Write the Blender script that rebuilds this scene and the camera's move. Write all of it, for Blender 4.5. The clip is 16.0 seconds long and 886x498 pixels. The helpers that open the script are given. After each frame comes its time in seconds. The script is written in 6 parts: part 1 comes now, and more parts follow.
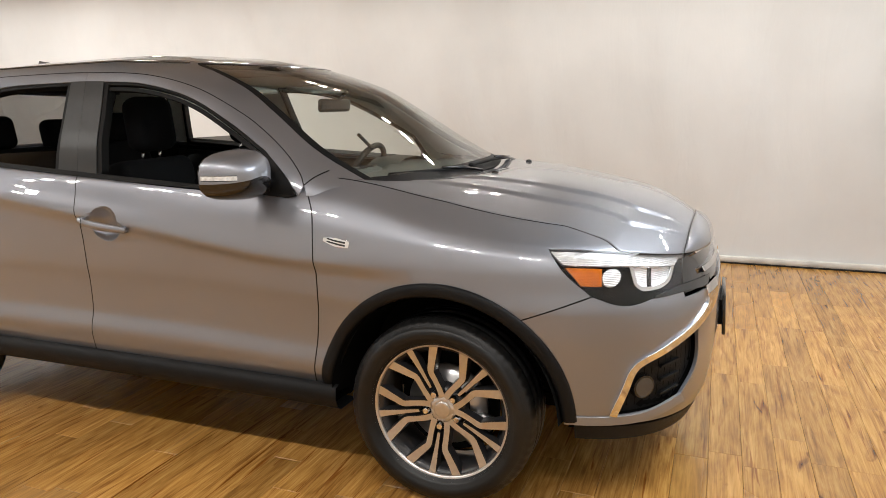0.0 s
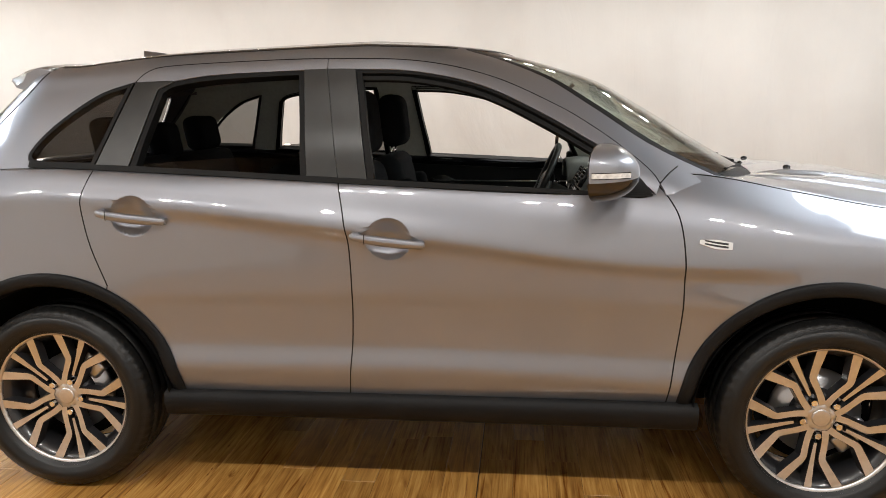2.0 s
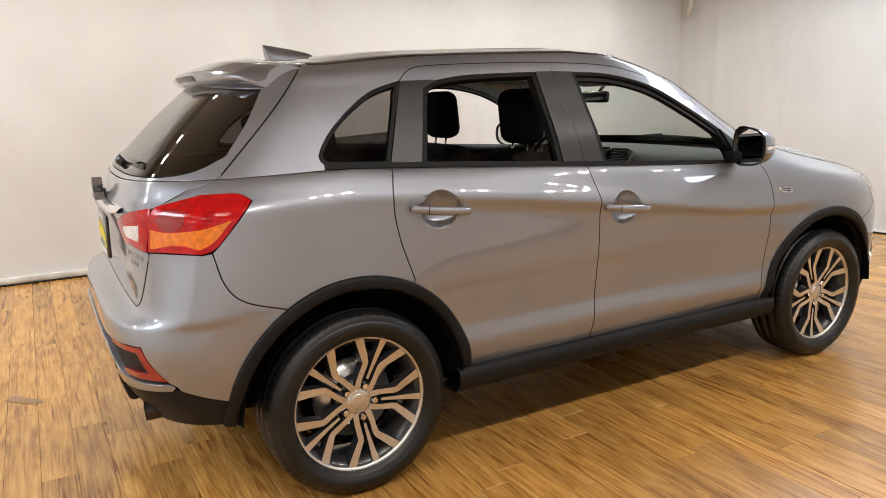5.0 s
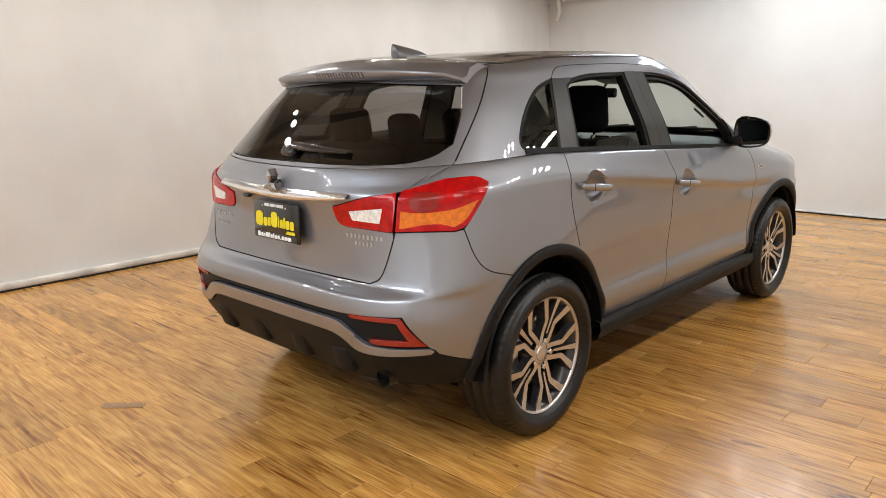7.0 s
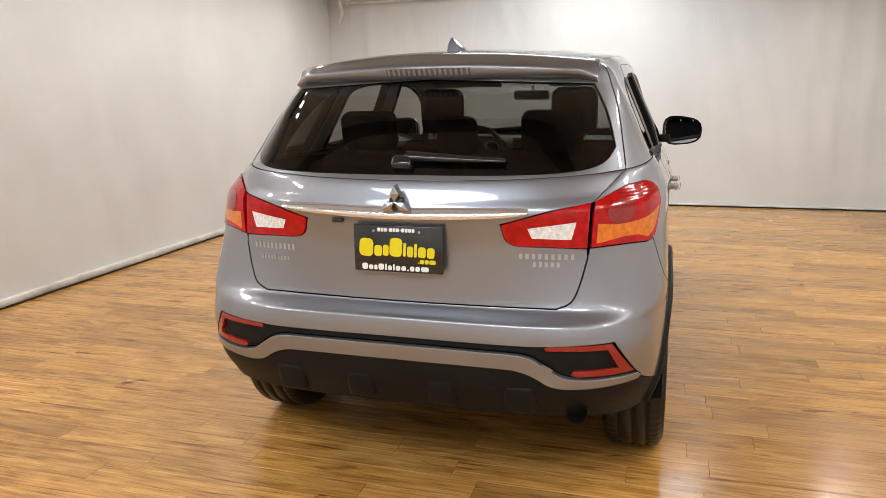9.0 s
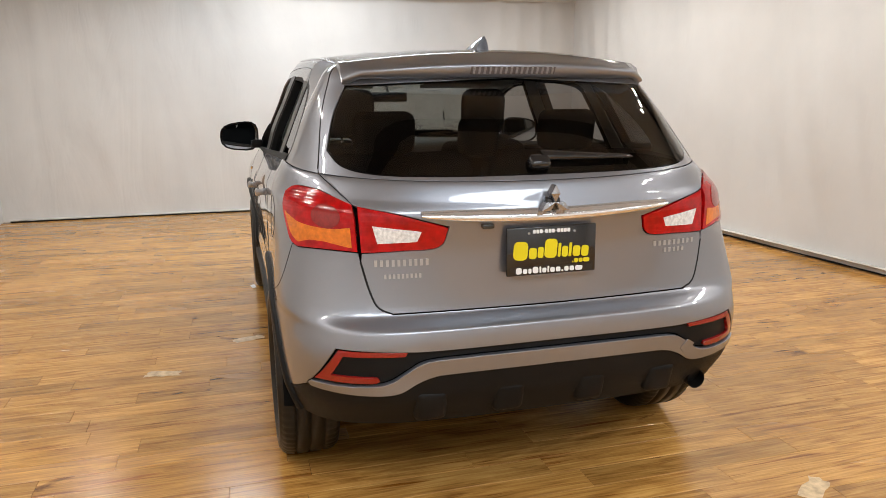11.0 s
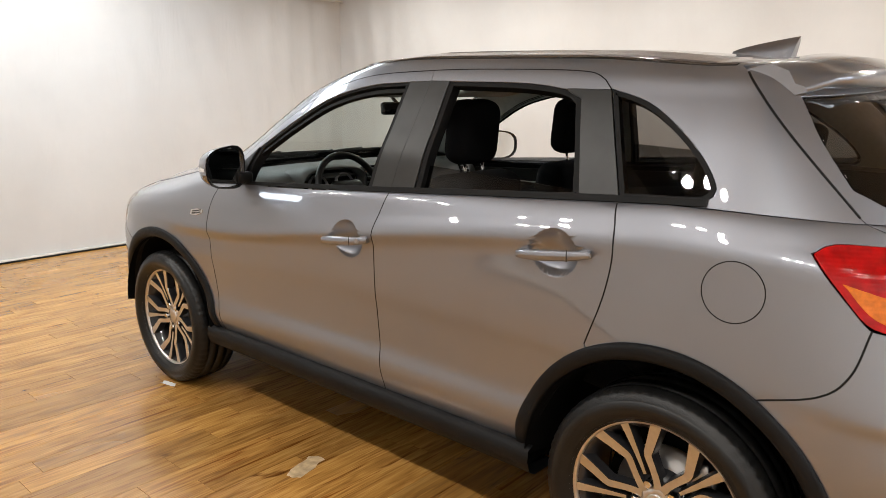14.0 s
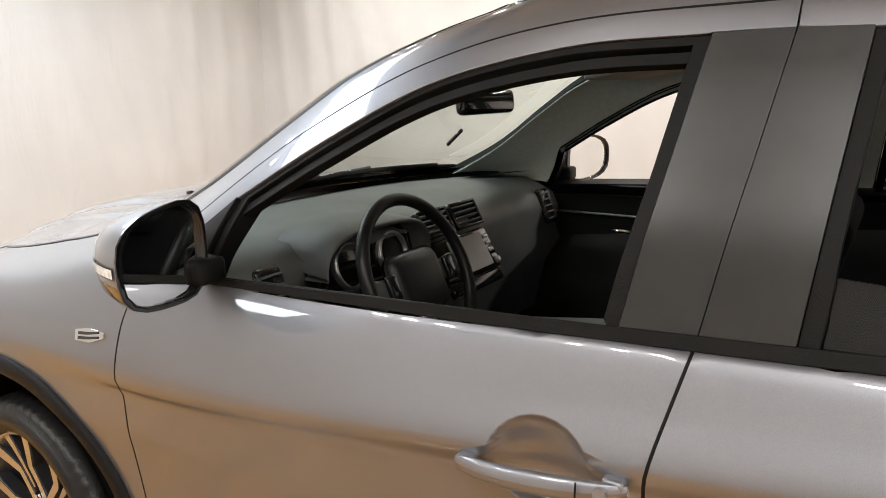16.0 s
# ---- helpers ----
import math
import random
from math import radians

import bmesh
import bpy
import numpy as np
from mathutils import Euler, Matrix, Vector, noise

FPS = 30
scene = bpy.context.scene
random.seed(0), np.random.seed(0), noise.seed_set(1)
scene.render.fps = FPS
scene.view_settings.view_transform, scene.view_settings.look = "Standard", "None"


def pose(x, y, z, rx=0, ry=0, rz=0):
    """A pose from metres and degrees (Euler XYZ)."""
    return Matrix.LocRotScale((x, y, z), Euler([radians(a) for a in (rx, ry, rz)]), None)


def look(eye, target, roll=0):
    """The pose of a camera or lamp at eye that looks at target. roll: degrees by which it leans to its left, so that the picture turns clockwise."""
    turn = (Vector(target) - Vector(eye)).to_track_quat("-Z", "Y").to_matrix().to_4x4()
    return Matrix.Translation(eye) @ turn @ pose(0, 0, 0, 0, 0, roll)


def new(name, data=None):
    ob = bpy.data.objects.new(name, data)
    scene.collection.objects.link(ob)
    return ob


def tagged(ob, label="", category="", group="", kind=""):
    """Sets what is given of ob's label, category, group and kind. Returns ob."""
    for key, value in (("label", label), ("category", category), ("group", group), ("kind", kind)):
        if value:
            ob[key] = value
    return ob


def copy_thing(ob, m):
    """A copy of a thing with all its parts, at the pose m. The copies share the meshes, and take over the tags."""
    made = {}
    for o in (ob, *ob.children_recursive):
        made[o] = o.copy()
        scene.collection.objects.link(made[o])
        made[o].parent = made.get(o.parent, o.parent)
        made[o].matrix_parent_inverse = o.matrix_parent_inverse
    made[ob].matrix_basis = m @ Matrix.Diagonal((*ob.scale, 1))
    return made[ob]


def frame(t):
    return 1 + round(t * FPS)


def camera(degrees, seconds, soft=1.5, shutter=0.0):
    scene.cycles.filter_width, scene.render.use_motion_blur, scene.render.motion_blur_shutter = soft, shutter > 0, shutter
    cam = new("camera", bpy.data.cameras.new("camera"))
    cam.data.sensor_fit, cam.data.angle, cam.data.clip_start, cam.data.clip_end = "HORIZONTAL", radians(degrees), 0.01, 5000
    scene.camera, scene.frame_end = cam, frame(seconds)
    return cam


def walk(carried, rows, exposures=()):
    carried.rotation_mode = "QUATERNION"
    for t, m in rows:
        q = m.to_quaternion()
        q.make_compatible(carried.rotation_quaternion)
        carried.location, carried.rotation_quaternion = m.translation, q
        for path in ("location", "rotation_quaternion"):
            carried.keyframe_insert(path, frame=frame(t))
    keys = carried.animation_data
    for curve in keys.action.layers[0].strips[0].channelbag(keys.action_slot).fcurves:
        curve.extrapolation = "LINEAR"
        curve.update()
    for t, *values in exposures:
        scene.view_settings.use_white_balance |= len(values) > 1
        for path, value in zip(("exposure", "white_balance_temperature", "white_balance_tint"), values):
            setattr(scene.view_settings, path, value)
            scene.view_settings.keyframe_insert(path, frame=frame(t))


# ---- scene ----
# ------------------------------------------------------------------ camera
cam = camera(63.05, 16.0, soft=0.8)
PATH = [
    (0.0, 2.196, -3.073, 1.432, 20.83, -11.82, -0.54), (0.5, 1.699, -3.117, 1.402, 13.47, -11.45, -0.05),
    (1.0, 1.249, -3.101, 1.374, 9.95, -11.02, -0.39), (1.5, 0.807, -3.125, 1.384, 8.34, -10.98, -0.8),
    (2.0, 0.339, -3.204, 1.358, 6.24, -10.67, -0.8), (2.5, -0.104, -3.177, 1.369, 3.76, -11.16, -1.2),
    (3.0, -0.537, -3.18, 1.343, -2.01, -10.93, -1.24), (5.5, -2.677, -3.08, 1.437, -34.52, -12.16, -1.2),
    (6.0, -3.074, -3.005, 1.446, -38.44, -12.28, -1.13), (6.5, -3.432, -2.833, 1.452, -42.51, -12.29, -1.12),
    (7.0, -3.716, -2.512, 1.446, -46.8, -12.5, -1.07), (7.5, -3.92, -2.105, 1.474, -51.66, -12.64, -1.06),
    (8.0, -4.133, -1.696, 1.478, -57.97, -12.71, -0.88), (8.5, -4.267, -1.281, 1.453, -65.05, -12.55, -0.97),
    (11.0, -4.177, 0.987, 1.438, -106.07, -12.33, -0.33), (11.5, -3.988, 1.417, 1.434, -113.27, -12.18, -0.19),
    (12.0, -3.809, 1.838, 1.435, -120.86, -12.08, -0.15), (12.5, -3.488, 2.192, 1.432, -128.02, -12.02, -0.03),
    (13.0, -3.108, 2.47, 1.447, -133.11, -11.84, -0.01), (13.5, -2.622, 2.591, 1.443, -136.68, -11.89, -0.07),
    (14.0, -2.104, 2.592, 1.465, -138.35, -12.02, -0.04), (14.5, -1.624, 2.466, 1.465, -139.42, -12.26, -0.5),
    (15.0, -1.186, 2.198, 1.473, -140.49, -11.95, -0.06), (15.5, -0.776, 1.937, 1.463, -141.99, -12.27, -0.46),
    (16.0, -0.475, 1.682, 1.453, -146.82, -12.97, -0.66)]


def aimed(x, y, z, yaw, pitch, roll):
    """Camera pose from a place, a heading to the left of +y, a pitch and a roll."""
    ya, pi = radians(yaw), radians(pitch)
    ahead = Vector((-math.sin(ya) * math.cos(pi), math.cos(ya) * math.cos(pi), math.sin(pi)))
    return look((x, y, z), Vector((x, y, z)) + ahead, roll)


walk(cam, [(r[0], aimed(*r[1:])) for r in PATH], [(0.0, -0.02), (3.0, 0.08), (5.5, 0.08), (7.5, -0.06), (8.5, -0.04), (11.0, -0.1), (12.5, -0.16), (13.5, 0.0), (14.5, 0.04), (15.5, 0.1), (16.0, 0.28)])

# ------------------------------------------------------------------ light
ROOM_H = 3.3
BACK_H = 2.96
world = bpy.data.worlds.new("world")
scene.world = world
world.use_nodes = True
world.node_tree.nodes["Background"].inputs[0].default_value = (0.5, 0.5, 0.5, 1)
world.node_tree.nodes["Background"].inputs[1].default_value = 0.02
scene.view_settings.exposure = 0.0


def area_lamp(name, x, y, z, sx, sy, watts, colour=(1.0, 0.93, 0.84)):
    li = bpy.data.lights.new(name, "AREA")
    li.shape, li.size, li.size_y, li.energy, li.color = "RECTANGLE", sx, sy, watts, colour
    ob = new(name, li)
    ob.matrix_world = pose(x, y, z)
    return ob


# two tracks of round spots run along the room, one on each side of the car
rnd_l = random.Random(3)
SPOTS = []
for ly in (-2.75, 2.6):
    lx = -6.2
    while lx < 4.6:
        for k in range(3):
            SPOTS.append((lx + 0.24 * k, ly + rnd_l.uniform(-0.05, 0.05)))
        lx += 1.35
SPOTS += [(4.3, -0.3), (4.3, 0.3), (-5.6, -0.9), (-5.6, 0.9)]
for lx, ly in SPOTS:
    li = bpy.data.lights.new("spot_light", "AREA")
    li.shape, li.size, li.energy, li.color = "DISK", 0.115, (6.9 if ly < 0 else 5.8) if lx < 2.5 else 5.0, (1.0, 0.965, 0.92)
    li.spread = radians(150)
    new("spot_light", li).matrix_world = pose(lx, ly, ROOM_H - 0.32)

# cooler fill lights, added unseen over the nose and behind the tail
for lx, watts in ((3.3, 102), (-4.9, 132)):
    area_lamp("panel_light", lx, 0.0, ROOM_H - 0.26, 1.3, 2.8, watts, (0.84, 0.925, 1.0))

# ------------------------------------------------------------------ materials
MATS = {}


def mat(name, colour, rough=0.5, metal=0.0, coat=0.0, noise_amt=0.0, noise_scale=8.0, bump=0.0, bump_scale=60.0, spec=0.5, transmission=0.0, coat_rough=0.03, alpha=1.0, ior=1.45):
    """A principled material with two scales of variation in colour and relief."""
    m = bpy.data.materials.new(name)
    m.use_nodes = True
    nt = m.node_tree
    b = nt.nodes["Principled BSDF"]
    b.inputs["Roughness"].default_value = rough
    b.inputs["Metallic"].default_value = metal
    b.inputs["Coat Weight"].default_value = coat
    b.inputs["Coat Roughness"].default_value = coat_rough
    b.inputs["Specular IOR Level"].default_value = spec
    b.inputs["Transmission Weight"].default_value = transmission
    b.inputs["IOR"].default_value = ior
    b.inputs["Alpha"].default_value = alpha
    b.inputs["Base Color"].default_value = (*colour, 1)
    if noise_amt or bump:
        tc = nt.nodes.new("ShaderNodeTexCoord")
    if noise_amt:
        n1 = nt.nodes.new("ShaderNodeTexNoise")
        n1.inputs["Scale"].default_value = noise_scale
        n1.inputs["Detail"].default_value = 6
        nt.links.new(tc.outputs["Object"], n1.inputs["Vector"])
        r = nt.nodes.new("ShaderNodeValToRGB")
        lo, hi = 1 - noise_amt, 1 + noise_amt
        r.color_ramp.elements[0].position, r.color_ramp.elements[1].position = 0.3, 0.7
        r.color_ramp.elements[0].color = (*[c * lo for c in colour], 1)
        r.color_ramp.elements[1].color = (*[min(1, c * hi) for c in colour], 1)
        nt.links.new(n1.outputs["Fac"], r.inputs["Fac"])
        nt.links.new(r.outputs["Color"], b.inputs["Base Color"])
    if bump:
        n2 = nt.nodes.new("ShaderNodeTexNoise")
        n2.inputs["Scale"].default_value = bump_scale
        n2.inputs["Detail"].default_value = 3
        nt.links.new(tc.outputs["Object"], n2.inputs["Vector"])
        bp = nt.nodes.new("ShaderNodeBump")
        bp.inputs["Strength"].default_value = bump
        bp.inputs["Distance"].default_value = 0.002
        nt.links.new(n2.outputs["Fac"], bp.inputs["Height"])
        nt.links.new(bp.outputs["Normal"], b.inputs["Normal"])
    MATS[name] = m
    return m


def thin_glass(name, tint, gloss=0.06):
    """Thin pane: passes light with a tint, mirrors more at grazing angles."""
    m = bpy.data.materials.new(name)
    m.use_nodes = True
    nt = m.node_tree
    nt.nodes.remove(nt.nodes["Principled BSDF"])
    out = nt.nodes["Material Output"]
    tr = nt.nodes.new("ShaderNodeBsdfTransparent")
    tr.inputs["Color"].default_value = (*tint, 1)
    gl = nt.nodes.new("ShaderNodeBsdfGlossy")
    gl.inputs["Roughness"].default_value = 0.015
    lw = nt.nodes.new("ShaderNodeLayerWeight")
    lw.inputs["Blend"].default_value = 0.5
    fr = nt.nodes.new("ShaderNodeMath")
    fr.operation = "POWER"
    fr.inputs[1].default_value = 3.2
    nt.links.new(lw.outputs["Facing"], fr.inputs[0])
    mul = nt.nodes.new("ShaderNodeMath")
    mul.operation = "MULTIPLY_ADD"
    mul.inputs[1].default_value, mul.inputs[2].default_value = 0.9, gloss
    mix = nt.nodes.new("ShaderNodeMixShader")
    nt.links.new(fr.outputs[0], mul.inputs[0])
    nt.links.new(mul.outputs[0], mix.inputs[0])
    nt.links.new(tr.outputs[0], mix.inputs[1])
    nt.links.new(gl.outputs[0], mix.inputs[2])
    nt.links.new(mix.outputs[0], out.inputs["Surface"])
    MATS[name] = m
    return m


def paint_material():
    """Metallic grey car paint: fine flakes under a clear coat."""
    m = mat("metallic_grey_paint", (0.24, 0.24, 0.25), rough=0.42, metal=0.82, coat=1.0, coat_rough=0.015)
    nt = m.node_tree
    b = nt.nodes["Principled BSDF"]
    tc = nt.nodes.new("ShaderNodeTexCoord")
    v = nt.nodes.new("ShaderNodeTexNoise")
    v.inputs["Scale"].default_value = 900
    nt.links.new(tc.outputs["Object"], v.inputs["Vector"])
    r = nt.nodes.new("ShaderNodeValToRGB")
    r.color_ramp.elements[0].position, r.color_ramp.elements[1].position = 0.35, 0.7
    r.color_ramp.elements[0].color = (0.238, 0.245, 0.272, 1)
    r.color_ramp.elements[1].color = (0.294, 0.303, 0.337, 1)
    nt.links.new(v.outputs["Fac"], r.inputs["Fac"])
    nt.links.new(r.outputs["Color"], b.inputs["Base Color"])
    b.inputs["Coat IOR"].default_value = 1.7
    n = nt.nodes.new("ShaderNodeTexNoise")
    n.inputs["Scale"].default_value = 6
    nt.links.new(tc.outputs["Object"], n.inputs["Vector"])
    rr = nt.nodes.new("ShaderNodeMapRange")
    rr.inputs["To Min"].default_value, rr.inputs["To Max"].default_value = 0.40, 0.45
    nt.links.new(n.outputs["Fac"], rr.inputs["Value"])
    nt.links.new(rr.outputs["Result"], b.inputs["Roughness"])
    return m


PAINT = paint_material()
BLACK_TRIM = mat("black_textured_plastic", (0.007, 0.007, 0.0072), rough=0.48, spec=0.22, noise_amt=0.2, bump=0.35, bump_scale=900)
GLOSS_BLACK = mat("gloss_black_plastic", (0.012, 0.012, 0.013), rough=0.15, coat=0.6)
PILLAR = mat("satin_black_film", (0.015, 0.0156, 0.0145), rough=0.34, spec=0.7, noise_amt=0.3, noise_scale=14)
RUBBER = mat("black_rubber", (0.006, 0.006, 0.006), rough=0.55, spec=0.25, noise_amt=0.25, bump=0.3, bump_scale=300)
TYRE = mat("tyre_rubber", (0.007, 0.0069, 0.0067), rough=0.38, spec=0.45, noise_amt=0.35, noise_scale=14, bump=0.3, bump_scale=220)
VOID = mat("dark_underside", (0.004, 0.004, 0.004), rough=0.95, spec=0.1)
CHROME = mat("chrome", (0.82, 0.82, 0.83), rough=0.06, metal=1.0)
SATIN = mat("satin_silver", (0.55, 0.55, 0.56), rough=0.28, metal=0.9)
MACHINED = mat("machined_alloy", (0.66, 0.64, 0.62), rough=0.3, metal=0.95, noise_amt=0.06, noise_scale=60)
WHEEL_DARK = mat("dark_wheel_paint", (0.02, 0.02, 0.022), rough=0.3, coat=0.5)
CLOTH = mat("black_seat_cloth", (0.009, 0.009, 0.010), rough=0.95, spec=0.15, noise_amt=0.3, noise_scale=220, bump=0.5, bump_scale=600)
DASH = mat("charcoal_dash_plastic", (0.115, 0.121, 0.117), rough=0.5, noise_amt=0.12, bump=0.3, bump_scale=700)
DOOR_BLACK = mat("black_door_plastic", (0.022, 0.022, 0.022), rough=0.45, noise_amt=0.15, bump=0.25, bump_scale=700)
LINER = mat("grey_headliner", (0.40, 0.38, 0.35), rough=0.95, noise_amt=0.06, noise_scale=120, bump=0.2)
RED = mat("red_lamp_lens", (0.40, 0.003, 0.004), rough=0.14, spec=0.3, coat=0.3, noise_amt=0.3, noise_scale=38)
RED_DARK = mat("deep_red_reflector", (0.25, 0.008, 0.006), rough=0.2, coat=0.8, noise_amt=0.15, noise_scale=120)
AMBER = mat("amber_lamp_lens", (0.68, 0.17, 0.006), rough=0.25, spec=0.3, coat=0.7, noise_amt=0.2, noise_scale=60)
WHITE_LENS = mat("clear_white_lens", (0.75, 0.75, 0.74), rough=0.12, coat=1.0, noise_amt=0.25, noise_scale=90)
CLEAR = thin_glass("clear_glass", (0.90, 0.94, 0.91), gloss=0.05)
WINDSCREEN = thin_glass("windscreen_glass", (0.84, 0.91, 0.87), gloss=0.12)
TINT = thin_glass("dark_tinted_glass", (0.25, 0.245, 0.235), gloss=0.045)
LENS = thin_glass("headlight_lens", (0.95, 0.95, 0.95), gloss=0.06)
MIRROR = mat("mirror_glass", (0.85, 0.87, 0.87), rough=0.01, metal=1.0)
FOG_LENS = mat("smoked_fog_lens", (0.05, 0.05, 0.05), rough=0.12, coat=0.8)
HL_SILVER = mat("bright_lamp_bowl", (0.84, 0.84, 0.85), rough=0.24, metal=0.55, noise_amt=0.12, noise_scale=70)
YELLOW = mat("yellow_print", (0.75, 0.62, 0.01), rough=0.4)
WHITE_PRINT = mat("white_print", (0.8, 0.8, 0.8), rough=0.4)
BADGE = mat("badge_silver", (0.46, 0.46, 0.47), rough=0.36, metal=0.6, coat=0.3)
EMBLEM = mat("emblem_chrome", (0.40, 0.40, 0.42), rough=0.2, metal=0.8, coat=0.5)
BRIGHT = mat("bright_plated_trim", (0.82, 0.82, 0.84), rough=0.22, metal=0.55, coat=0.6)
SILVER_PAINT = mat("silver_paint", (0.27, 0.27, 0.28), rough=0.4, metal=0.3, coat=0.5)
SCREEN = mat("grey_screen", (0.35, 0.36, 0.37), rough=0.15, coat=0.5)


def ribbed(m, scale=38.0, strength=0.35):
    """Adds the moulded ribs of a lamp lens."""
    nt = m.node_tree
    tc = nt.nodes.new("ShaderNodeTexCoord")
    wv = nt.nodes.new("ShaderNodeTexWave")
    wv.bands_direction = "Z"
    wv.inputs["Scale"].default_value = scale
    wv.inputs["Distortion"].default_value = 0.4
    nt.links.new(tc.outputs["Object"], wv.inputs["Vector"])
    bp = nt.nodes.new("ShaderNodeBump")
    bp.inputs["Strength"].default_value = strength
    bp.inputs["Distance"].default_value = 0.003
    nt.links.new(wv.outputs["Fac"], bp.inputs["Height"])
    nt.links.new(bp.outputs["Normal"], nt.nodes["Principled BSDF"].inputs["Normal"])


ribbed(HL_SILVER, 55.0, 0.5)
for lens_m in (RED, AMBER, WHITE_LENS):
    ribbed(lens_m, 34.0, 0.1)


# ------------------------------------------------------------------ mesh helpers
def link_mesh(name, verts, faces, material, parent=None, label="", smooth=True, normals=None):
    me = bpy.data.meshes.new(name)
    me.from_pydata([tuple(v) for v in verts], [], [tuple(f) for f in faces])
    if material:
        me.materials.append(material)
    if smooth:
        me.polygons.foreach_set("use_smooth", [True] * len(me.polygons))
    if normals is not None:
        me.normals_split_custom_set_from_vertices([tuple(n) for n in normals])
    me.update()
    ob = new(name, me)
    if parent:
        ob.parent = parent
    if label:
        tagged(ob, label)
    return ob


def part(name, bm, material, parent, label="", smooth=False):
    """Links a bmesh as one mesh object under a thing or part."""
    me = bpy.data.meshes.new(name)
    bm.to_mesh(me)
    bm.free()
    me.materials.append(material)
    if smooth:
        me.polygons.foreach_set("use_smooth", [True] * len(me.polygons))
    ob = new(name, me)
    if parent:
        ob.parent = parent
    if label:
        tagged(ob, label)
    return ob


def box_bm(sx, sy, sz, m=None, bevel=0.0, seg=2, bm=None):
    bm = bm or bmesh.new()
    r = bmesh.ops.create_cube(bm, size=1.0)
    vs = r["verts"]
    bmesh.ops.scale(bm, vec=(sx, sy, sz), verts=vs)
    if bevel:
        es = {e for v in vs for e in v.link_edges}
        rb = bmesh.ops.bevel(bm, geom=list(es), offset=bevel, segments=seg, affect="EDGES", profile=0.5)
        vs = list({v for f in rb["faces"] for v in f.verts} | {v for v in vs if v.is_valid})
    if m is not None:
        bmesh.ops.transform(bm, matrix=m, verts=vs)
    return bm


def cylinder_bm(r, h, m, seg=24):
    bm = bmesh.new()
    bmesh.ops.create_cone(bm, cap_ends=True, segments=seg, radius1=r, radius2=r, depth=h)
    bmesh.ops.transform(bm, matrix=m, verts=bm.verts)
    return bm


def tube(name, pts, radius, material, parent=None, label="", sides=8, closed=False):
    """A round bar along points, as a mesh."""
    pts = [Vector(p) for p in pts]
    n = len(pts)
    verts, faces = [], []
    prev = None
    for i, p in enumerate(pts):
        a = pts[(i - 1) % n] if closed or i else p
        b = pts[(i + 1) % n] if closed or i < n - 1 else p
        d = (b - a).normalized()
        u = d.orthogonal() if prev is None else prev - d * prev.dot(d)
        u = u.normalized()
        prev = u
        w = d.cross(u)
        for k in range(sides):
            an = 2 * math.pi * k / sides
            verts.append(p + (u * math.cos(an) + w * math.sin(an)) * radius)
    for i in range(n if closed else n - 1):
        for k in range(sides):
            a, b = i * sides + k, i * sides + (k + 1) % sides
            c, d = ((i + 1) % n) * sides + (k + 1) % sides, ((i + 1) % n) * sides + k
            faces.append((a, b, c, d))
    if not closed:
        faces.append(tuple(range(sides))[::-1])
        faces.append(tuple(range((n - 1) * sides, n * sides)))
    return link_mesh(name, verts, faces, material, parent, label)


def spline(pts, step=0.02):
    """A smooth curve through 2D or 3D points."""
    p = np.array(pts, float)
    if len(p) == 2:
        n = max(2, int(np.linalg.norm(p[1] - p[0]) / step) + 1)
        return p[0] + (p[1] - p[0]) * np.linspace(0, 1, n)[:, None]
    e = np.vstack([2 * p[0] - p[1], p, 2 * p[-1] - p[-2]])
    out = []
    for i in range(1, len(e) - 2):
        n = max(2, int(np.linalg.norm(e[i + 1] - e[i]) / step) + 1)
        t = np.linspace(0, 1, n, endpoint=False)[:, None]
        a, b, c, d = e[i - 1], e[i], e[i + 1], e[i + 2]
        out.append(0.5 * (2 * b + (c - a) * t + (2 * a - 5 * b + 4 * c - d) * t**2 + (3 * b - a - 3 * c + d) * t**3))
    return np.vstack([*out, p[-1:]])


def pchip_axis(P, v):
    """Shape-keeping cubic through P[N, K, 3] along K, at v[N]."""
    K = P.shape[1]
    d = P[:, 1:] - P[:, :-1]
    m = np.zeros_like(P)
    a, b = d[:, :-1], d[:, 1:]
    same = (a * b) > 0
    m[:, 1:-1] = np.where(same, 2 * a * b / np.where(same, a + b, 1), 0)
    m[:, 0], m[:, -1] = d[:, 0], d[:, -1]
    v = np.clip(v, 0, K - 1 - 1e-9)
    i = v.astype(int)
    t = (v - i)[:, None]
    r = np.arange(len(v))
    p0, p1, m0, m1 = P[r, i], P[r, i + 1], m[r, i], m[r, i + 1]
    return p0 * (2 * t**3 - 3 * t**2 + 1) + m0 * (t**3 - 2 * t**2 + t) + p1 * (3 * t**2 - 2 * t**3) + m1 * (t**3 - t**2)


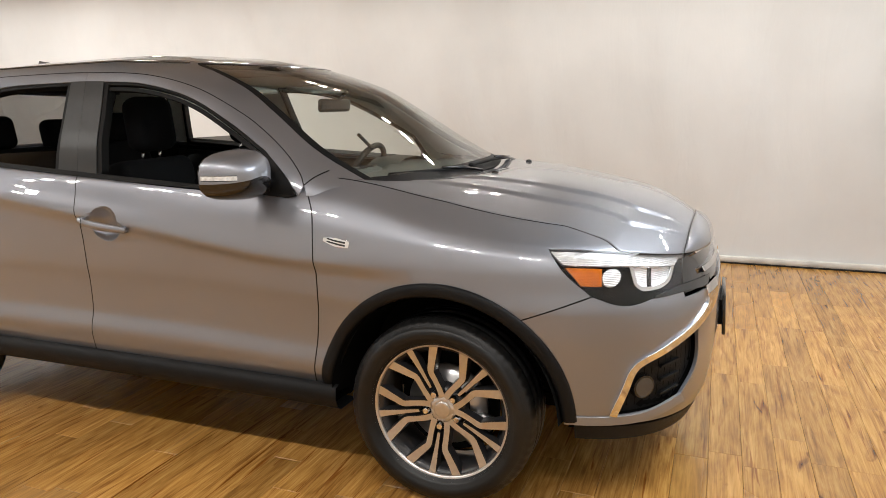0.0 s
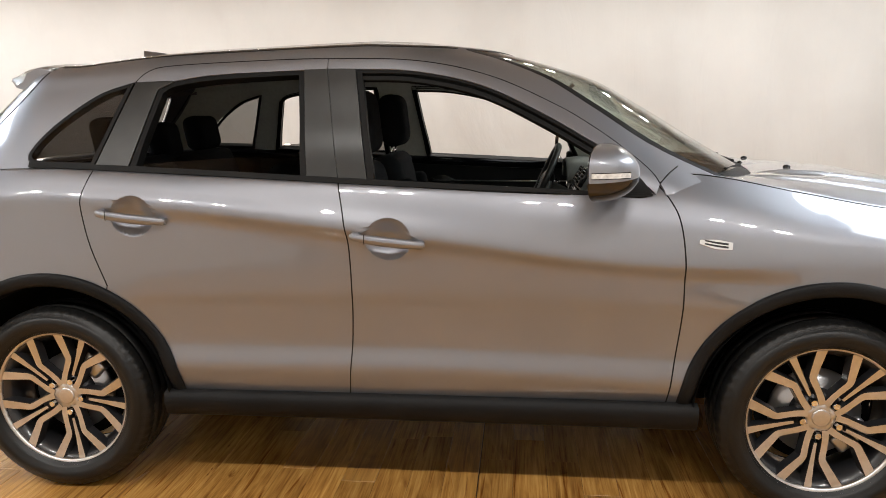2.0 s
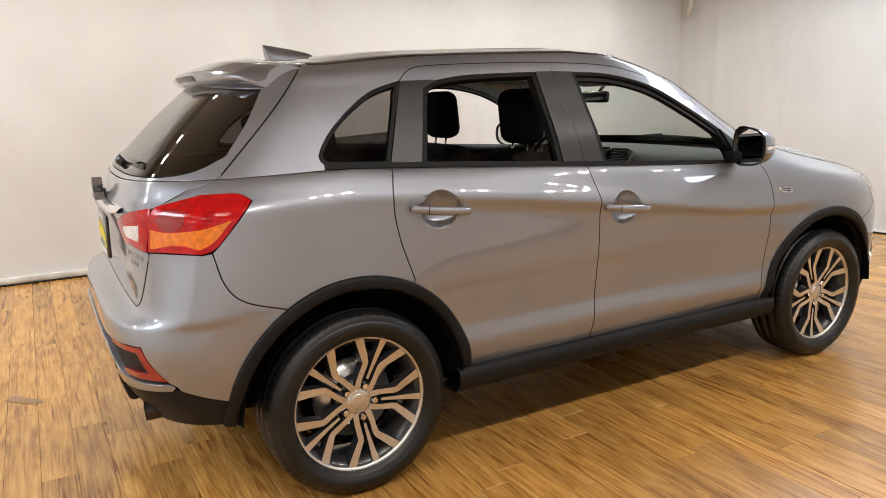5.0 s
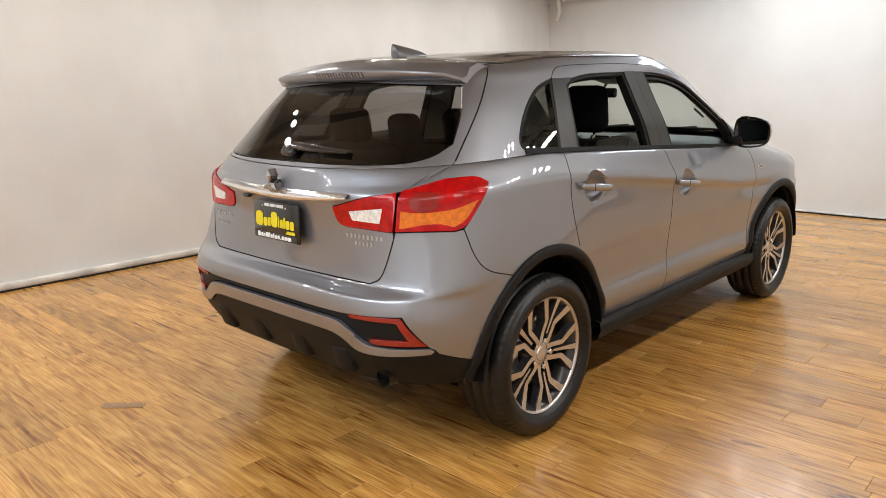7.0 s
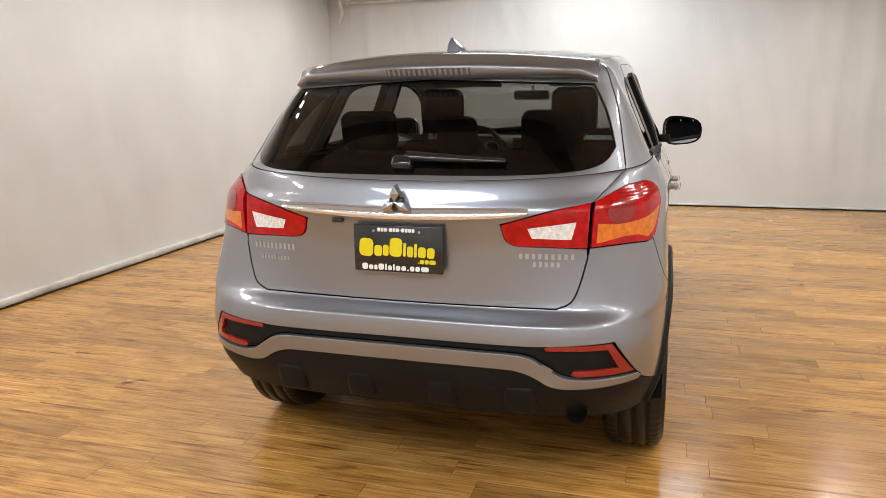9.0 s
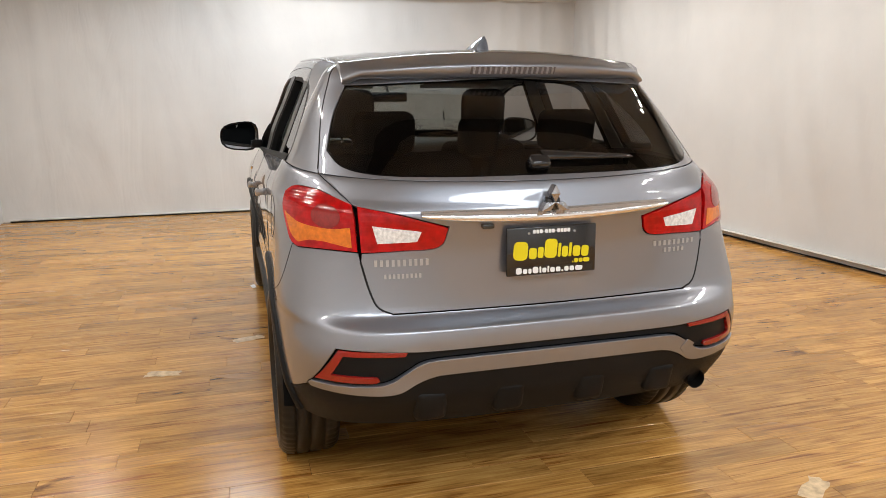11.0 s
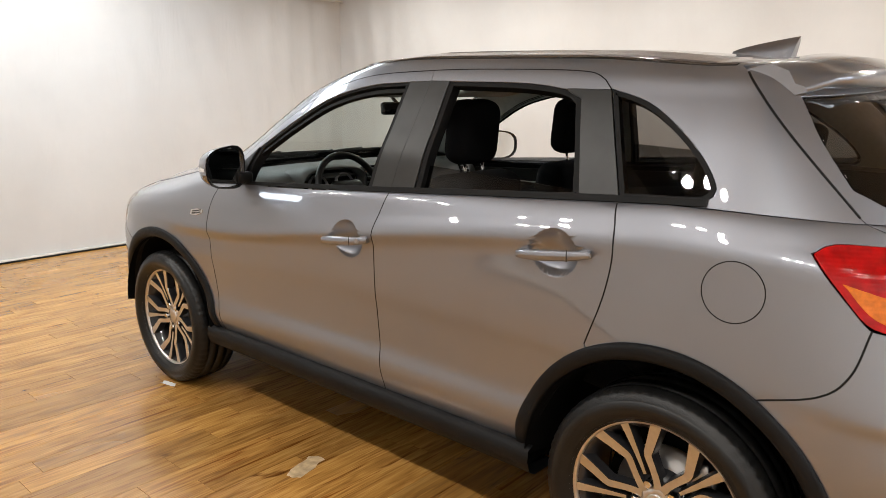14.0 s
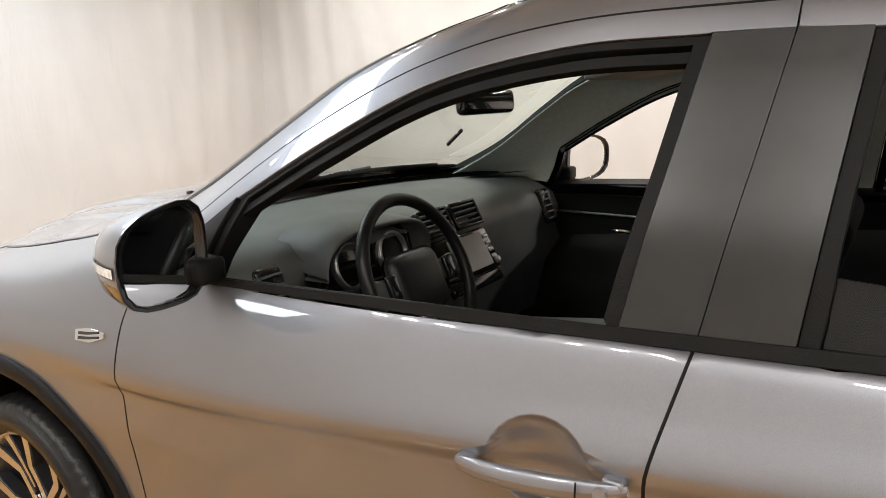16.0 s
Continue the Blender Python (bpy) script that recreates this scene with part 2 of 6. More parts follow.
def curve1(xs, ys):
    xs, ys = np.array(xs, float), np.array(ys, float)

    def g(x):
        i = np.clip(np.searchsorted(xs, x) - 1, 0, len(xs) - 2)
        h = np.diff(xs)
        d = np.diff(ys) / h
        m = np.zeros(len(xs))
        same = d[:-1] * d[1:] > 0
        m[1:-1] = np.where(same, 2 * d[:-1] * d[1:] / np.where(same, d[:-1] + d[1:], 1), 0)
        m[0], m[-1] = d[0], d[-1]
        t = (x - xs[i]) / h[i]
        return ys[i] * (2 * t**3 - 3 * t**2 + 1) + m[i] * h[i] * (t**3 - 2 * t**2 + t) + ys[i + 1] * (3 * t**2 - 2 * t**3) + m[i + 1] * h[i] * (t**3 - t**2)
    X = np.linspace(xs[0], xs[-1], 500)
    Y = g(X)
    return lambda x: np.interp(x, X, Y)


class Rail:
    """A closed plan line of the body: a side, and rounded ends that reach to the middle."""

    def __init__(self, xs, w, z, rear, front, xcr=-1.3, xcf=1.3):
        self.w, self.z = curve1(xs, w), curve1(xs, z)
        (self.xr, self.zr, self.nr), (self.xf, self.zf, self.nf) = rear, front
        self.xcr, self.xcf = xcr, xcf

    def at(self, s):
        """s: -1 rear middle, 0 to 1 the side, 2 front middle."""
        side = np.clip(s, 0, 1)
        x = self.xcr + (self.xcf - self.xcr) * side
        y, z = self.w(x), self.z(x)
        for end, xe, ze, n, xc in ((np.clip(-s, 0, 1), self.xr, self.zr, self.nr, self.xcr), (np.clip(s - 1, 0, 1), self.xf, self.zf, self.nf, self.xcf)):
            ph = end * math.pi / 2
            c, sn = np.cos(ph), np.sin(ph)
            c = np.where(c < 1e-9, 0, c)
            R = (c**n + sn**n) ** (-1 / n)
            x = np.where(end > 0, xc + (xe - xc) * sn * R, x)
            y = np.where(end > 0, y * c * R, y)
            b = end * end * (3 - 2 * end) if xe < 0 else 1 - (1 - end) ** 2.2
            z = np.where(end > 0, z + (ze - z) * b, z)
        return np.stack([x, y, z], -1)


class Loft:
    def __init__(self, rails, top=None):
        self.rails, self.top, self.dents = rails, top, []
        s = np.linspace(-1, 2, 121)
        v = np.linspace(0, self.count() - 1, 3 * (self.count() - 1) + 1)
        self.gs, self.gv = [g.ravel() for g in np.meshgrid(s, v)]
        self.gp = self(self.gs, self.gv)

    def count(self):
        return len(self.rails) + (2 if self.top else 0)

    def __call__(self, s, v):
        s, v = np.atleast_1d(np.asarray(s, float)), np.atleast_1d(np.asarray(v, float))
        P = np.stack([r.at(s) for r in self.rails], 1)
        if self.top:
            e = P[:, -1]
            more = []
            for c in (0.62, 0.0):
                q = e.copy()
                q[:, 1] *= c
                q[:, 2] += self.top * (e[:, 1] / 0.6) ** 2 * (1 - c * c)
                more.append(q)
            P = np.concatenate([P, np.stack(more, 1)], 1)
        q = pchip_axis(P, v)
        for cx, cz, rx, rz, deep in self.dents:
            r2 = ((q[:, 0] - cx) / rx) ** 2 + ((q[:, 2] - cz) / rz) ** 2
            q[:, 1] -= deep * np.clip(1 - r2, 0, 1) ** 0.8
        if self.top:
            on = np.clip((v - 5.15) / 0.2, 0, 1) * np.clip((0.12 - q[:, 0]) / 0.15, 0, 1) * np.clip((q[:, 0] + 1.38) / 0.1, 0, 1)
            for ry in (0.17, 0.40):
                q[:, 2] += 0.006 * on * np.exp(-((np.abs(q[:, 1]) - ry) / 0.022) ** 2)
        return q

    def normal(self, s, v):
        h = 1e-3
        K = self.count() - 1
        s0, s1 = np.clip(s - h, -1, 2), np.clip(s + h, -1, 2)
        v0, v1 = np.clip(v - h * 8, 0, K), np.clip(v + h * 8, 0, K)
        n = np.cross(self(s1, v) - self(s0, v), self(s, v1) - self(s, v0))
        n *= -1
        ln = np.linalg.norm(n, axis=1, keepdims=True)
        n = np.where(ln > 1e-12, n / np.maximum(ln, 1e-12), np.array([[0, 0, 1.0]]))
        flat = np.abs(s + 1) < 1e-6
        n[flat, 1] = 0
        n[np.abs(s - 2) < 1e-6, 1] = 0
        return n / np.linalg.norm(n, axis=1, keepdims=True)

    def find(self, kind, pts):
        """(s, v) of side points (x, z), of end points (y, z) or of top points (x, y)."""
        pts = np.asarray(pts, float)
        cols = {"xz": [0, 2], "yz": [1, 2], "fz": [1, 2], "xy": [0, 1]}[kind]
        ok = {"xz": (self.gs > -0.85) & (self.gs < 1.75), "yz": self.gs < -0.12, "fz": self.gs > 1.15, "xy": self.gs > -2}[kind]
        gs, gv, gp = self.gs[ok], self.gv[ok], self.gp[ok][:, cols]
        i = np.argmin((gp[None, :, 0] - pts[:, None, 0]) ** 2 + (gp[None, :, 1] - pts[:, None, 1]) ** 2, axis=1)
        s, v = gs[i].copy(), gv[i].copy()
        for _ in range(8):
            f = self(s, v)[:, cols] - pts
            js = (self(s + 1e-4, v)[:, cols] - self(s - 1e-4, v)[:, cols]) / 2e-4
            jv = (self(s, v + 1e-4)[:, cols] - self(s, v - 1e-4)[:, cols]) / 2e-4
            det = js[:, 0] * jv[:, 1] - js[:, 1] * jv[:, 0]
            det = np.where(np.abs(det) < 1e-7, 1e-7, det)
            ds = np.clip(-(f[:, 0] * jv[:, 1] - f[:, 1] * jv[:, 0]) / det, -0.05, 0.05)
            dv = np.clip(-(js[:, 0] * f[:, 1] - js[:, 1] * f[:, 0]) / det, -0.4, 0.4)
            s, v = np.clip(s + ds, -1, 2), np.clip(v + dv, 0, self.count() - 1)
        return np.stack([s, v], 1)


def offset_on(surf, p, d):
    """A closed line in surface coordinates moved inwards by d metres on the surface."""
    st = p / SCALE
    K = surf.count() - 1
    s, v = np.clip(st[:, 0], -0.999, 1.999), np.clip(st[:, 1], 0.01, K - 0.01)
    ms = np.linalg.norm(surf(s + 1e-3, v) - surf(s - 1e-3, v), axis=1) / 2e-3
    mv = np.linalg.norm(surf(s, v + 1e-2) - surf(s, v - 1e-2), axis=1) / 2e-2
    m = np.stack([np.maximum(ms, 0.3), np.maximum(mv, 0.03)], 1) / SCALE
    area = 0.5 * np.sum(p[:, 0] * np.roll(p[:, 1], -1) - p[:, 1] * np.roll(p[:, 0], -1))
    a, b = (p - np.roll(p, 1, 0)) * m, (np.roll(p, -1, 0) - p) * m
    na = np.stack([-a[:, 1], a[:, 0]], 1) / np.maximum(np.linalg.norm(a, axis=1), 1e-9)[:, None]
    nb = np.stack([-b[:, 1], b[:, 0]], 1) / np.maximum(np.linalg.norm(b, axis=1), 1e-9)[:, None]
    n = na + nb
    n /= np.maximum((n * n).sum(1, keepdims=True) / 2, 0.6)
    return p + n * d * (1 if area > 0 else -1) / m


def inside(poly, q):
    x, y = q[:, 0], q[:, 1]
    c = np.zeros(len(q), bool)
    x0, y0 = poly[:, 0], poly[:, 1]
    x1, y1 = np.roll(x0, -1), np.roll(y0, -1)
    for a, b, d, e in zip(x0, y0, x1, y1):
        if b != e:
            c ^= ((b > y) != (e > y)) & (x < (d - a) * (y - b) / (e - b) + a)
    return c


def near_line(poly, q, r):
    a, b = poly, np.roll(poly, -1, 0)
    d = b - a
    l2 = np.maximum((d * d).sum(1), 1e-12)
    t = np.clip(((q[:, None] - a) * d).sum(2) / l2, 0, 1)
    return (((a + t[..., None] * d - q[:, None]) ** 2).sum(2) < r * r).any(1)


from mathutils.geometry import delaunay_2d_cdt

SCALE = np.array([2.3, 0.12])


def loop_uv(surf, segs):
    """Joins boundary pieces into one closed line in the surface's own coordinates."""
    out = []
    for kind, pts in segs:
        if kind == "uv":
            q = spline(np.array(pts, float) * SCALE, 0.025) / SCALE
        elif kind == "rail":
            v, a, b = pts
            q = np.stack([np.linspace(a, b, max(3, int(abs(b - a) * SCALE[0] / 0.025))), np.full(max(3, int(abs(b - a) * SCALE[0] / 0.025)), v)], 1)
        else:
            q = surf.find(kind, spline(pts, 0.02))
        out.append(q)
    p = np.vstack(out) * SCALE
    keep = [0]
    for i in range(1, len(p)):
        if np.linalg.norm(p[i] - p[keep[-1]]) > 2e-3:
            keep.append(i)
    if np.linalg.norm(p[keep[-1]] - p[keep[0]]) < 2e-3:
        keep.pop()
    return p[keep]


def panel(name, surf, segs, material, parent, label="", gap=0.0028, depth=0.014, out=0.0, holes=(), sides="LR", join=False, step=0.03, rim=0.0, extra=None):
    """Cuts a piece out of a lofted surface, with folded edges, and links one object a side (or one object for both halves)."""
    base = loop_uv(surf, segs)
    outer = offset_on(surf, base, gap)
    if join:
        st0 = base / SCALE
        for val, col in ((-1, 0), (2, 0), (surf.count() - 1, 1)):
            hit = np.abs(st0[:, col] - val) < 2e-3
            if col == 0 or surf.top:
                outer[hit, col] = val * SCALE[col]
    rings = ([outer, offset_on(surf, base, rim)] if rim else [outer]) + [offset_on(surf, loop_uv(surf, h), -gap) for h in holes]
    lo, hi = outer.min(0), outer.max(0)
    gx, gy = np.meshgrid(np.arange(lo[0], hi[0], step), np.arange(lo[1], hi[1], step * 0.7))
    grid = np.stack([gx.ravel() + 0.3 * step * (np.arange(gx.size) // gx.shape[1] % 2), gy.ravel()], 1)
    ok = inside(outer, grid)
    for r in rings[1:]:
        ok &= ~inside(r, grid)
    grid = grid[ok]
    for r in rings:
        if len(grid):
            grid = grid[~near_line(r, grid, step * 0.45)]
    if extra is not None:
        ex = surf.find("xz", extra) * SCALE
        grid = np.vstack([grid[~near_line(ex, grid, 0.012)], ex])
    pts, edges = [], []
    for r in rings:
        n0 = len(pts)
        pts += [tuple(q) for q in r]
        edges += [(n0 + i, n0 + (i + 1) % len(r)) for i in range(len(r))]
    pts += [tuple(q) for q in grid]
    vs, _, fs, _, _, _ = delaunay_2d_cdt([Vector(q) for q in pts], edges, [], 0, 1e-6)
    q = np.array([tuple(a) for a in vs])
    tri = np.array([f for f in fs if len(f) == 3])
    cen = q[tri].mean(1)
    ok = inside(outer, cen)
    for r in rings[1:]:
        ok &= ~inside(r, cen)
    tri = tri[ok]
    st = q / SCALE
    N = surf.normal(st[:, 0], st[:, 1])
    P = surf(st[:, 0], st[:, 1]) + N * out
    A, B, C = P[tri[:, 0]], P[tri[:, 1]], P[tri[:, 2]]
    flip = (np.cross(B - A, C - A) * N[tri].mean(1)).sum(1) < 0
    tri[flip] = tri[flip][:, ::-1]
    count = {}
    for t in tri:
        for a, b in ((t[0], t[1]), (t[1], t[2]), (t[2], t[0])):
            count[(a, b)] = 1
    verts, norms, faces = list(P), list(N), [tuple(t) for t in tri]
    low = {}
    for (a, b) in list(count):
        if (b, a) in count or (join and abs(P[a][1]) < 2e-3 and abs(P[b][1]) < 2e-3):
            continue
        side = np.cross(P[b] - P[a], N[a])
        side /= max(np.linalg.norm(side), 1e-9)
        r = min(0.0025, depth * 0.3)
        for k in (a, b):
            if k not in low:
                low[k] = len(verts)
                verts += [P[k] - N[k] * r + side * r * 0.6, P[k] - N[k] * depth]
                norms += [side, side]
        la, lb = low[a], low[b]
        faces += [(b, a, la, lb), (lb, la, la + 1, lb + 1)]
    used = sorted({k for f in faces for k in f})
    remap = {k: i for i, k in enumerate(used)}
    verts, norms = np.array(verts)[used], np.array(norms)[used]
    faces = [tuple(remap[k] for k in f) for f in faces]
    M = np.array([1, -1, 1.0])
    made = []
    if join:
        n = len(verts)
        made.append(link_mesh(name, np.vstack([verts, verts * M]), faces + [tuple(k + n for k in f[::-1]) for f in faces], material, parent, label, normals=np.vstack([norms, norms * M])))
    else:
        for sd in sides:
            if sd == "L":
                made.append(link_mesh(name, verts, faces, material, parent, label, normals=norms))
            else:
                made.append(link_mesh(name, verts * M, [f[::-1] for f in faces], material, parent, label, normals=norms * M))
    return made

# ------------------------------------------------------------------ room
X0, X1, YL = -6.6, 5.0, 3.57


def right_wall_y(x):
    return -3.50 - 0.0725 * (X1 - x)


def wall_material():
    """Hung vinyl: slight soiling, a fine weave and long soft wrinkles."""
    m = mat("white_backdrop_vinyl", (0.655, 0.65, 0.635), rough=0.6, noise_amt=0.045, noise_scale=1.6, bump=0.15, bump_scale=40)
    nt = m.node_tree
    fine = next(n for n in nt.nodes if n.type == "BUMP")
    tc = next(n for n in nt.nodes if n.type == "TEX_COORD")
    mp = nt.nodes.new("ShaderNodeMapping")
    mp.inputs["Rotation"].default_value = (0.25, 0.25, 0.0)
    mp.inputs["Scale"].default_value = (1.5, 1.5, 0.45)
    nt.links.new(tc.outputs["Object"], mp.inputs["Vector"])
    wr = nt.nodes.new("ShaderNodeTexNoise")
    wr.inputs["Scale"].default_value = 1.6
    wr.inputs["Detail"].default_value = 7
    wr.inputs["Distortion"].default_value = 0.9
    nt.links.new(mp.outputs[0], wr.inputs["Vector"])
    bp = nt.nodes.new("ShaderNodeBump")
    bp.inputs["Strength"].default_value = 0.35
    bp.inputs["Distance"].default_value = 0.05
    nt.links.new(wr.outputs["Fac"], bp.inputs["Height"])
    nt.links.new(bp.outputs["Normal"], fine.inputs["Normal"])
    return m


WALL = wall_material()
SKIRT = mat("scuffed_white_skirt", (0.68, 0.66, 0.62), rough=0.6, noise_amt=0.14, noise_scale=9, bump=0.2, bump_scale=30)
CEIL = mat("ceiling_white", (0.5, 0.49, 0.48), rough=0.8, noise_amt=0.05)
BEAM = mat("dark_ceiling_beam", (0.10, 0.095, 0.09), rough=0.7, noise_amt=0.1)


def folds(u, z, seed, amount):
    """Depth of the hanging cloth's folds."""
    a = noise.noise((u * 0.9, z * 0.25, seed)) * 0.6 + (abs(noise.noise((u * 2.2 + z * 0.5, z * 0.4, seed + 7))) - 0.3) * 0.55
    b = noise.noise((u * 6.5 + z * 0.9, z * 0.8, seed + 13)) * 0.12
    return (a + b) * amount


def backdrop(name, a, b, inward, height, amount, seed, pleats=()):
    """A hung white backdrop from plan point a to b, with soft folds and a thickness behind."""
    a, b, inward = Vector((*a, 0)), Vector((*b, 0)), Vector((*inward, 0))
    L = (b - a).length
    nu, nz = int(L / 0.045), 46
    verts, faces = [], []
    for j in range(nz + 1):
        z = height * j / nz
        for i in range(nu + 1):
            u = L * i / nu
            d = folds(u, z, seed, amount) * min(1, 0.25 + z)
            for u0, u1, amp in pleats:
                k = max(0.0, min(1.0, (u - u0) * 3, (u1 - u) * 3))
                d += k * amp * (0.5 + 0.5 * math.sin(u * 21 + 2.2 * noise.noise((u * 1.3, z * 0.5, seed)))) ** 2 * min(1, 0.4 + 0.35 * z)
            verts.append(a + (b - a) * (u / L) + inward * d + Vector((0, 0, z)))
    w = nu + 1
    for j in range(nz):
        for i in range(nu):
            faces.append((j * w + i, j * w + i + 1, (j + 1) * w + i + 1, (j + 1) * w + i))
    n = len(verts)
    back = [a - inward * 0.15, b - inward * 0.15]
    verts += [back[0], back[1], back[1] + Vector((0, 0, height)), back[0] + Vector((0, 0, height))]
    faces += [(n + 1, n, n + 3, n + 2)]
    top = [nz * w + i for i in range(w)]
    faces += [tuple(top + [n + 2, n + 3]), (0, n, n + 1, nu)]
    return link_mesh(name, verts, faces, WALL)


tagged(backdrop("wall_left", (X0, YL + 0.02), (X1 + 0.1, YL - 0.02), (0, -1), BACK_H, 0.075, 3), "white vinyl backdrop hung along the wall with soft folds", "wall", kind="structure")
tagged(backdrop("wall_front", (X1, YL + 0.1), (X1, -3.6), (-1, 0), BACK_H, 0.055, 11, ((0.2, 1.0, 0.012), (5.9, 7.1, 0.022))), "white hanging backdrop with vertical creases at the far end", "wall", kind="structure")
tagged(backdrop("wall_right", (X1 + 0.1, right_wall_y(X1)), (X0, right_wall_y(X0)), (0, 1), BACK_H, 0.09, 23, ((0.1, 1.2, 0.022),)), "white hanging backdrop with wrinkles beside the car", "wall", kind="structure")
tagged(backdrop("wall_rear", (X0, right_wall_y(X0) - 0.1), (X0, YL + 0.1), (1, 0), BACK_H, 0.16, 41), "white backdrop closing the room", "wall", kind="structure")
for nm, sx, sy, sz, px, py, pz in (
        ("upper_wall_left", X1 - X0 + 0.4, 0.12, ROOM_H - BACK_H, (X0 + X1) / 2, YL + 0.12, (ROOM_H + BACK_H) / 2),
        ("upper_wall_right", X1 - X0 + 0.4, 0.12, ROOM_H - BACK_H, (X0 + X1) / 2, -4.55, (ROOM_H + BACK_H) / 2),
        ("upper_wall_front", 0.12, 8.4, ROOM_H - BACK_H, X1 + 0.12, -0.5, (ROOM_H + BACK_H) / 2),
        ("upper_wall_rear", 0.12, 8.4, ROOM_H - BACK_H, X0 - 0.12, -0.5, (ROOM_H + BACK_H) / 2)):
    tagged(part(nm, box_bm(sx, sy, sz, pose(px, py, pz)), CEIL, None), "plain white wall above the backdrop", "wall", kind="structure")
tagged(part("ceiling", box_bm(X1 - X0 + 0.6, 8.8, 0.1, pose((X0 + X1) / 2, -0.45, ROOM_H + 0.05)), CEIL, None), "white painted ceiling with dark beams", "ceiling", kind="structure")

# subfloor under the planks
SUB = mat("dark_subfloor", (0.08, 0.05, 0.03), rough=0.9)
tagged(part("floor", box_bm(X1 - X0 + 0.4, 8.6, 0.1, pose((X0 + X1) / 2, -0.45, -0.064)), SUB, None), "oak laminate floor of long planks", "floor", kind="structure")


def plank_material():
    m = bpy.data.materials.new("oak_laminate")
    m.use_nodes = True
    nt = m.node_tree
    b = nt.nodes["Principled BSDF"]
    L = nt.links.new
    geo = nt.nodes.new("ShaderNodeNewGeometry")
    info = nt.nodes.new("ShaderNodeObjectInfo")
    add = nt.nodes.new("ShaderNodeMath")
    add.operation = "ADD"
    L(info.outputs["Random"], add.inputs[0])
    L(geo.outputs["Random Per Island"], add.inputs[1])
    sc = nt.nodes.new("ShaderNodeMath")
    sc.operation = "MULTIPLY"
    sc.inputs[1].default_value = 37.0
    L(add.outputs[0], sc.inputs[0])
    comb = nt.nodes.new("ShaderNodeCombineXYZ")
    L(sc.outputs[0], comb.inputs[2])
    off = nt.nodes.new("ShaderNodeVectorMath")
    L(geo.outputs["Position"], off.inputs[0])
    L(comb.outputs[0], off.inputs[1])

    def tex(scale, stretch, detail=6, distort=0.0):
        mp = nt.nodes.new("ShaderNodeMapping")
        mp.inputs["Scale"].default_value = (scale, scale * stretch, scale)
        L(off.outputs[0], mp.inputs["Vector"])
        n = nt.nodes.new("ShaderNodeTexNoise")
        n.inputs["Scale"].default_value = 1.0
        n.inputs["Detail"].default_value = detail
        n.inputs["Distortion"].default_value = distort
        L(mp.outputs[0], n.inputs["Vector"])
        return n
    tone = tex(1.0, 0.3, 2)
    grain = tex(120, 0.035, 8, 0.6)
    streak = tex(19, 0.10, 7, 1.8)
    figure = tex(6.5, 0.26, 6, 3.2)
    ramp = nt.nodes.new("ShaderNodeValToRGB")
    e = ramp.color_ramp.elements
    e[0].position, e[0].color = 0.30, (0.215, 0.088, 0.018, 1)
    e[1].position, e[1].color = 0.70, (0.590, 0.332, 0.096, 1)
    for at, col in ((0.40, (0.300, 0.142, 0.033, 1)), (0.50, (0.410, 0.202, 0.047, 1))):
        ramp.color_ramp.elements.new(at).color = col

    def times(node, k):
        q = nt.nodes.new("ShaderNodeMath")
        q.operation = "MULTIPLY"
        q.inputs[1].default_value = k
        L(node.outputs[0], q.inputs[0])
        return q

    def plus(p, q):
        r = nt.nodes.new("ShaderNodeMath")
        L(p.outputs[0], r.inputs[0])
        L(q.outputs[0], r.inputs[1])
        return r
    mix = plus(plus(times(streak, 0.38), times(grain, 0.38)), times(figure, 0.24))
    wide = nt.nodes.new("ShaderNodeMapRange")
    wide.inputs["From Min"].default_value, wide.inputs["From Max"].default_value = 0.34, 0.66
    wide.inputs["To Min"].default_value, wide.inputs["To Max"].default_value = 0.28, 0.72
    L(mix.outputs[0], wide.inputs["Value"])
    L(wide.outputs["Result"], ramp.inputs["Fac"])
    hsv = nt.nodes.new("ShaderNodeHueSaturation")
    L(ramp.outputs["Color"], hsv.inputs["Color"])
    vr = nt.nodes.new("ShaderNodeMapRange")
    vr.inputs["To Min"].default_value, vr.inputs["To Max"].default_value = 0.80, 1.20
    fr = nt.nodes.new("ShaderNodeMath")
    fr.operation = "FRACT"
    L(sc.outputs[0], fr.inputs[0])
    L(fr.outputs[0], vr.inputs["Value"])
    L(vr.outputs["Result"], hsv.inputs["Value"])
    # dark knots, and fine mineral lines along the grain
    knot = tex(11, 0.30, 4, 1.2)
    line = tex(42, 0.045, 3, 0.8)
    col = hsv
    for src, lo, hi, dark in ((knot, 0.25, 0.32, (0.22, 0.10, 0.035, 1)), (line, 0.30, 0.39, (0.46, 0.27, 0.13, 1))):
        kr = nt.nodes.new("ShaderNodeValToRGB")
        kr.color_ramp.elements[0].position, kr.color_ramp.elements[0].color = lo, dark
        kr.color_ramp.elements[1].position, kr.color_ramp.elements[1].color = hi, (1, 1, 1, 1)
        L(src.outputs["Fac"], kr.inputs["Fac"])
        mul = nt.nodes.new("ShaderNodeMixRGB")
        mul.blend_type = "MULTIPLY"
        mul.inputs[0].default_value = 0.85
        L(col.outputs["Color"], mul.inputs[1])
        L(kr.outputs["Color"], mul.inputs[2])
        col = mul
    L(col.outputs["Color"], b.inputs["Base Color"])
    rr = nt.nodes.new("ShaderNodeMapRange")
    rr.inputs["To Min"].default_value, rr.inputs["To Max"].default_value = 0.20, 0.32
    L(tone.outputs["Fac"], rr.inputs["Value"])
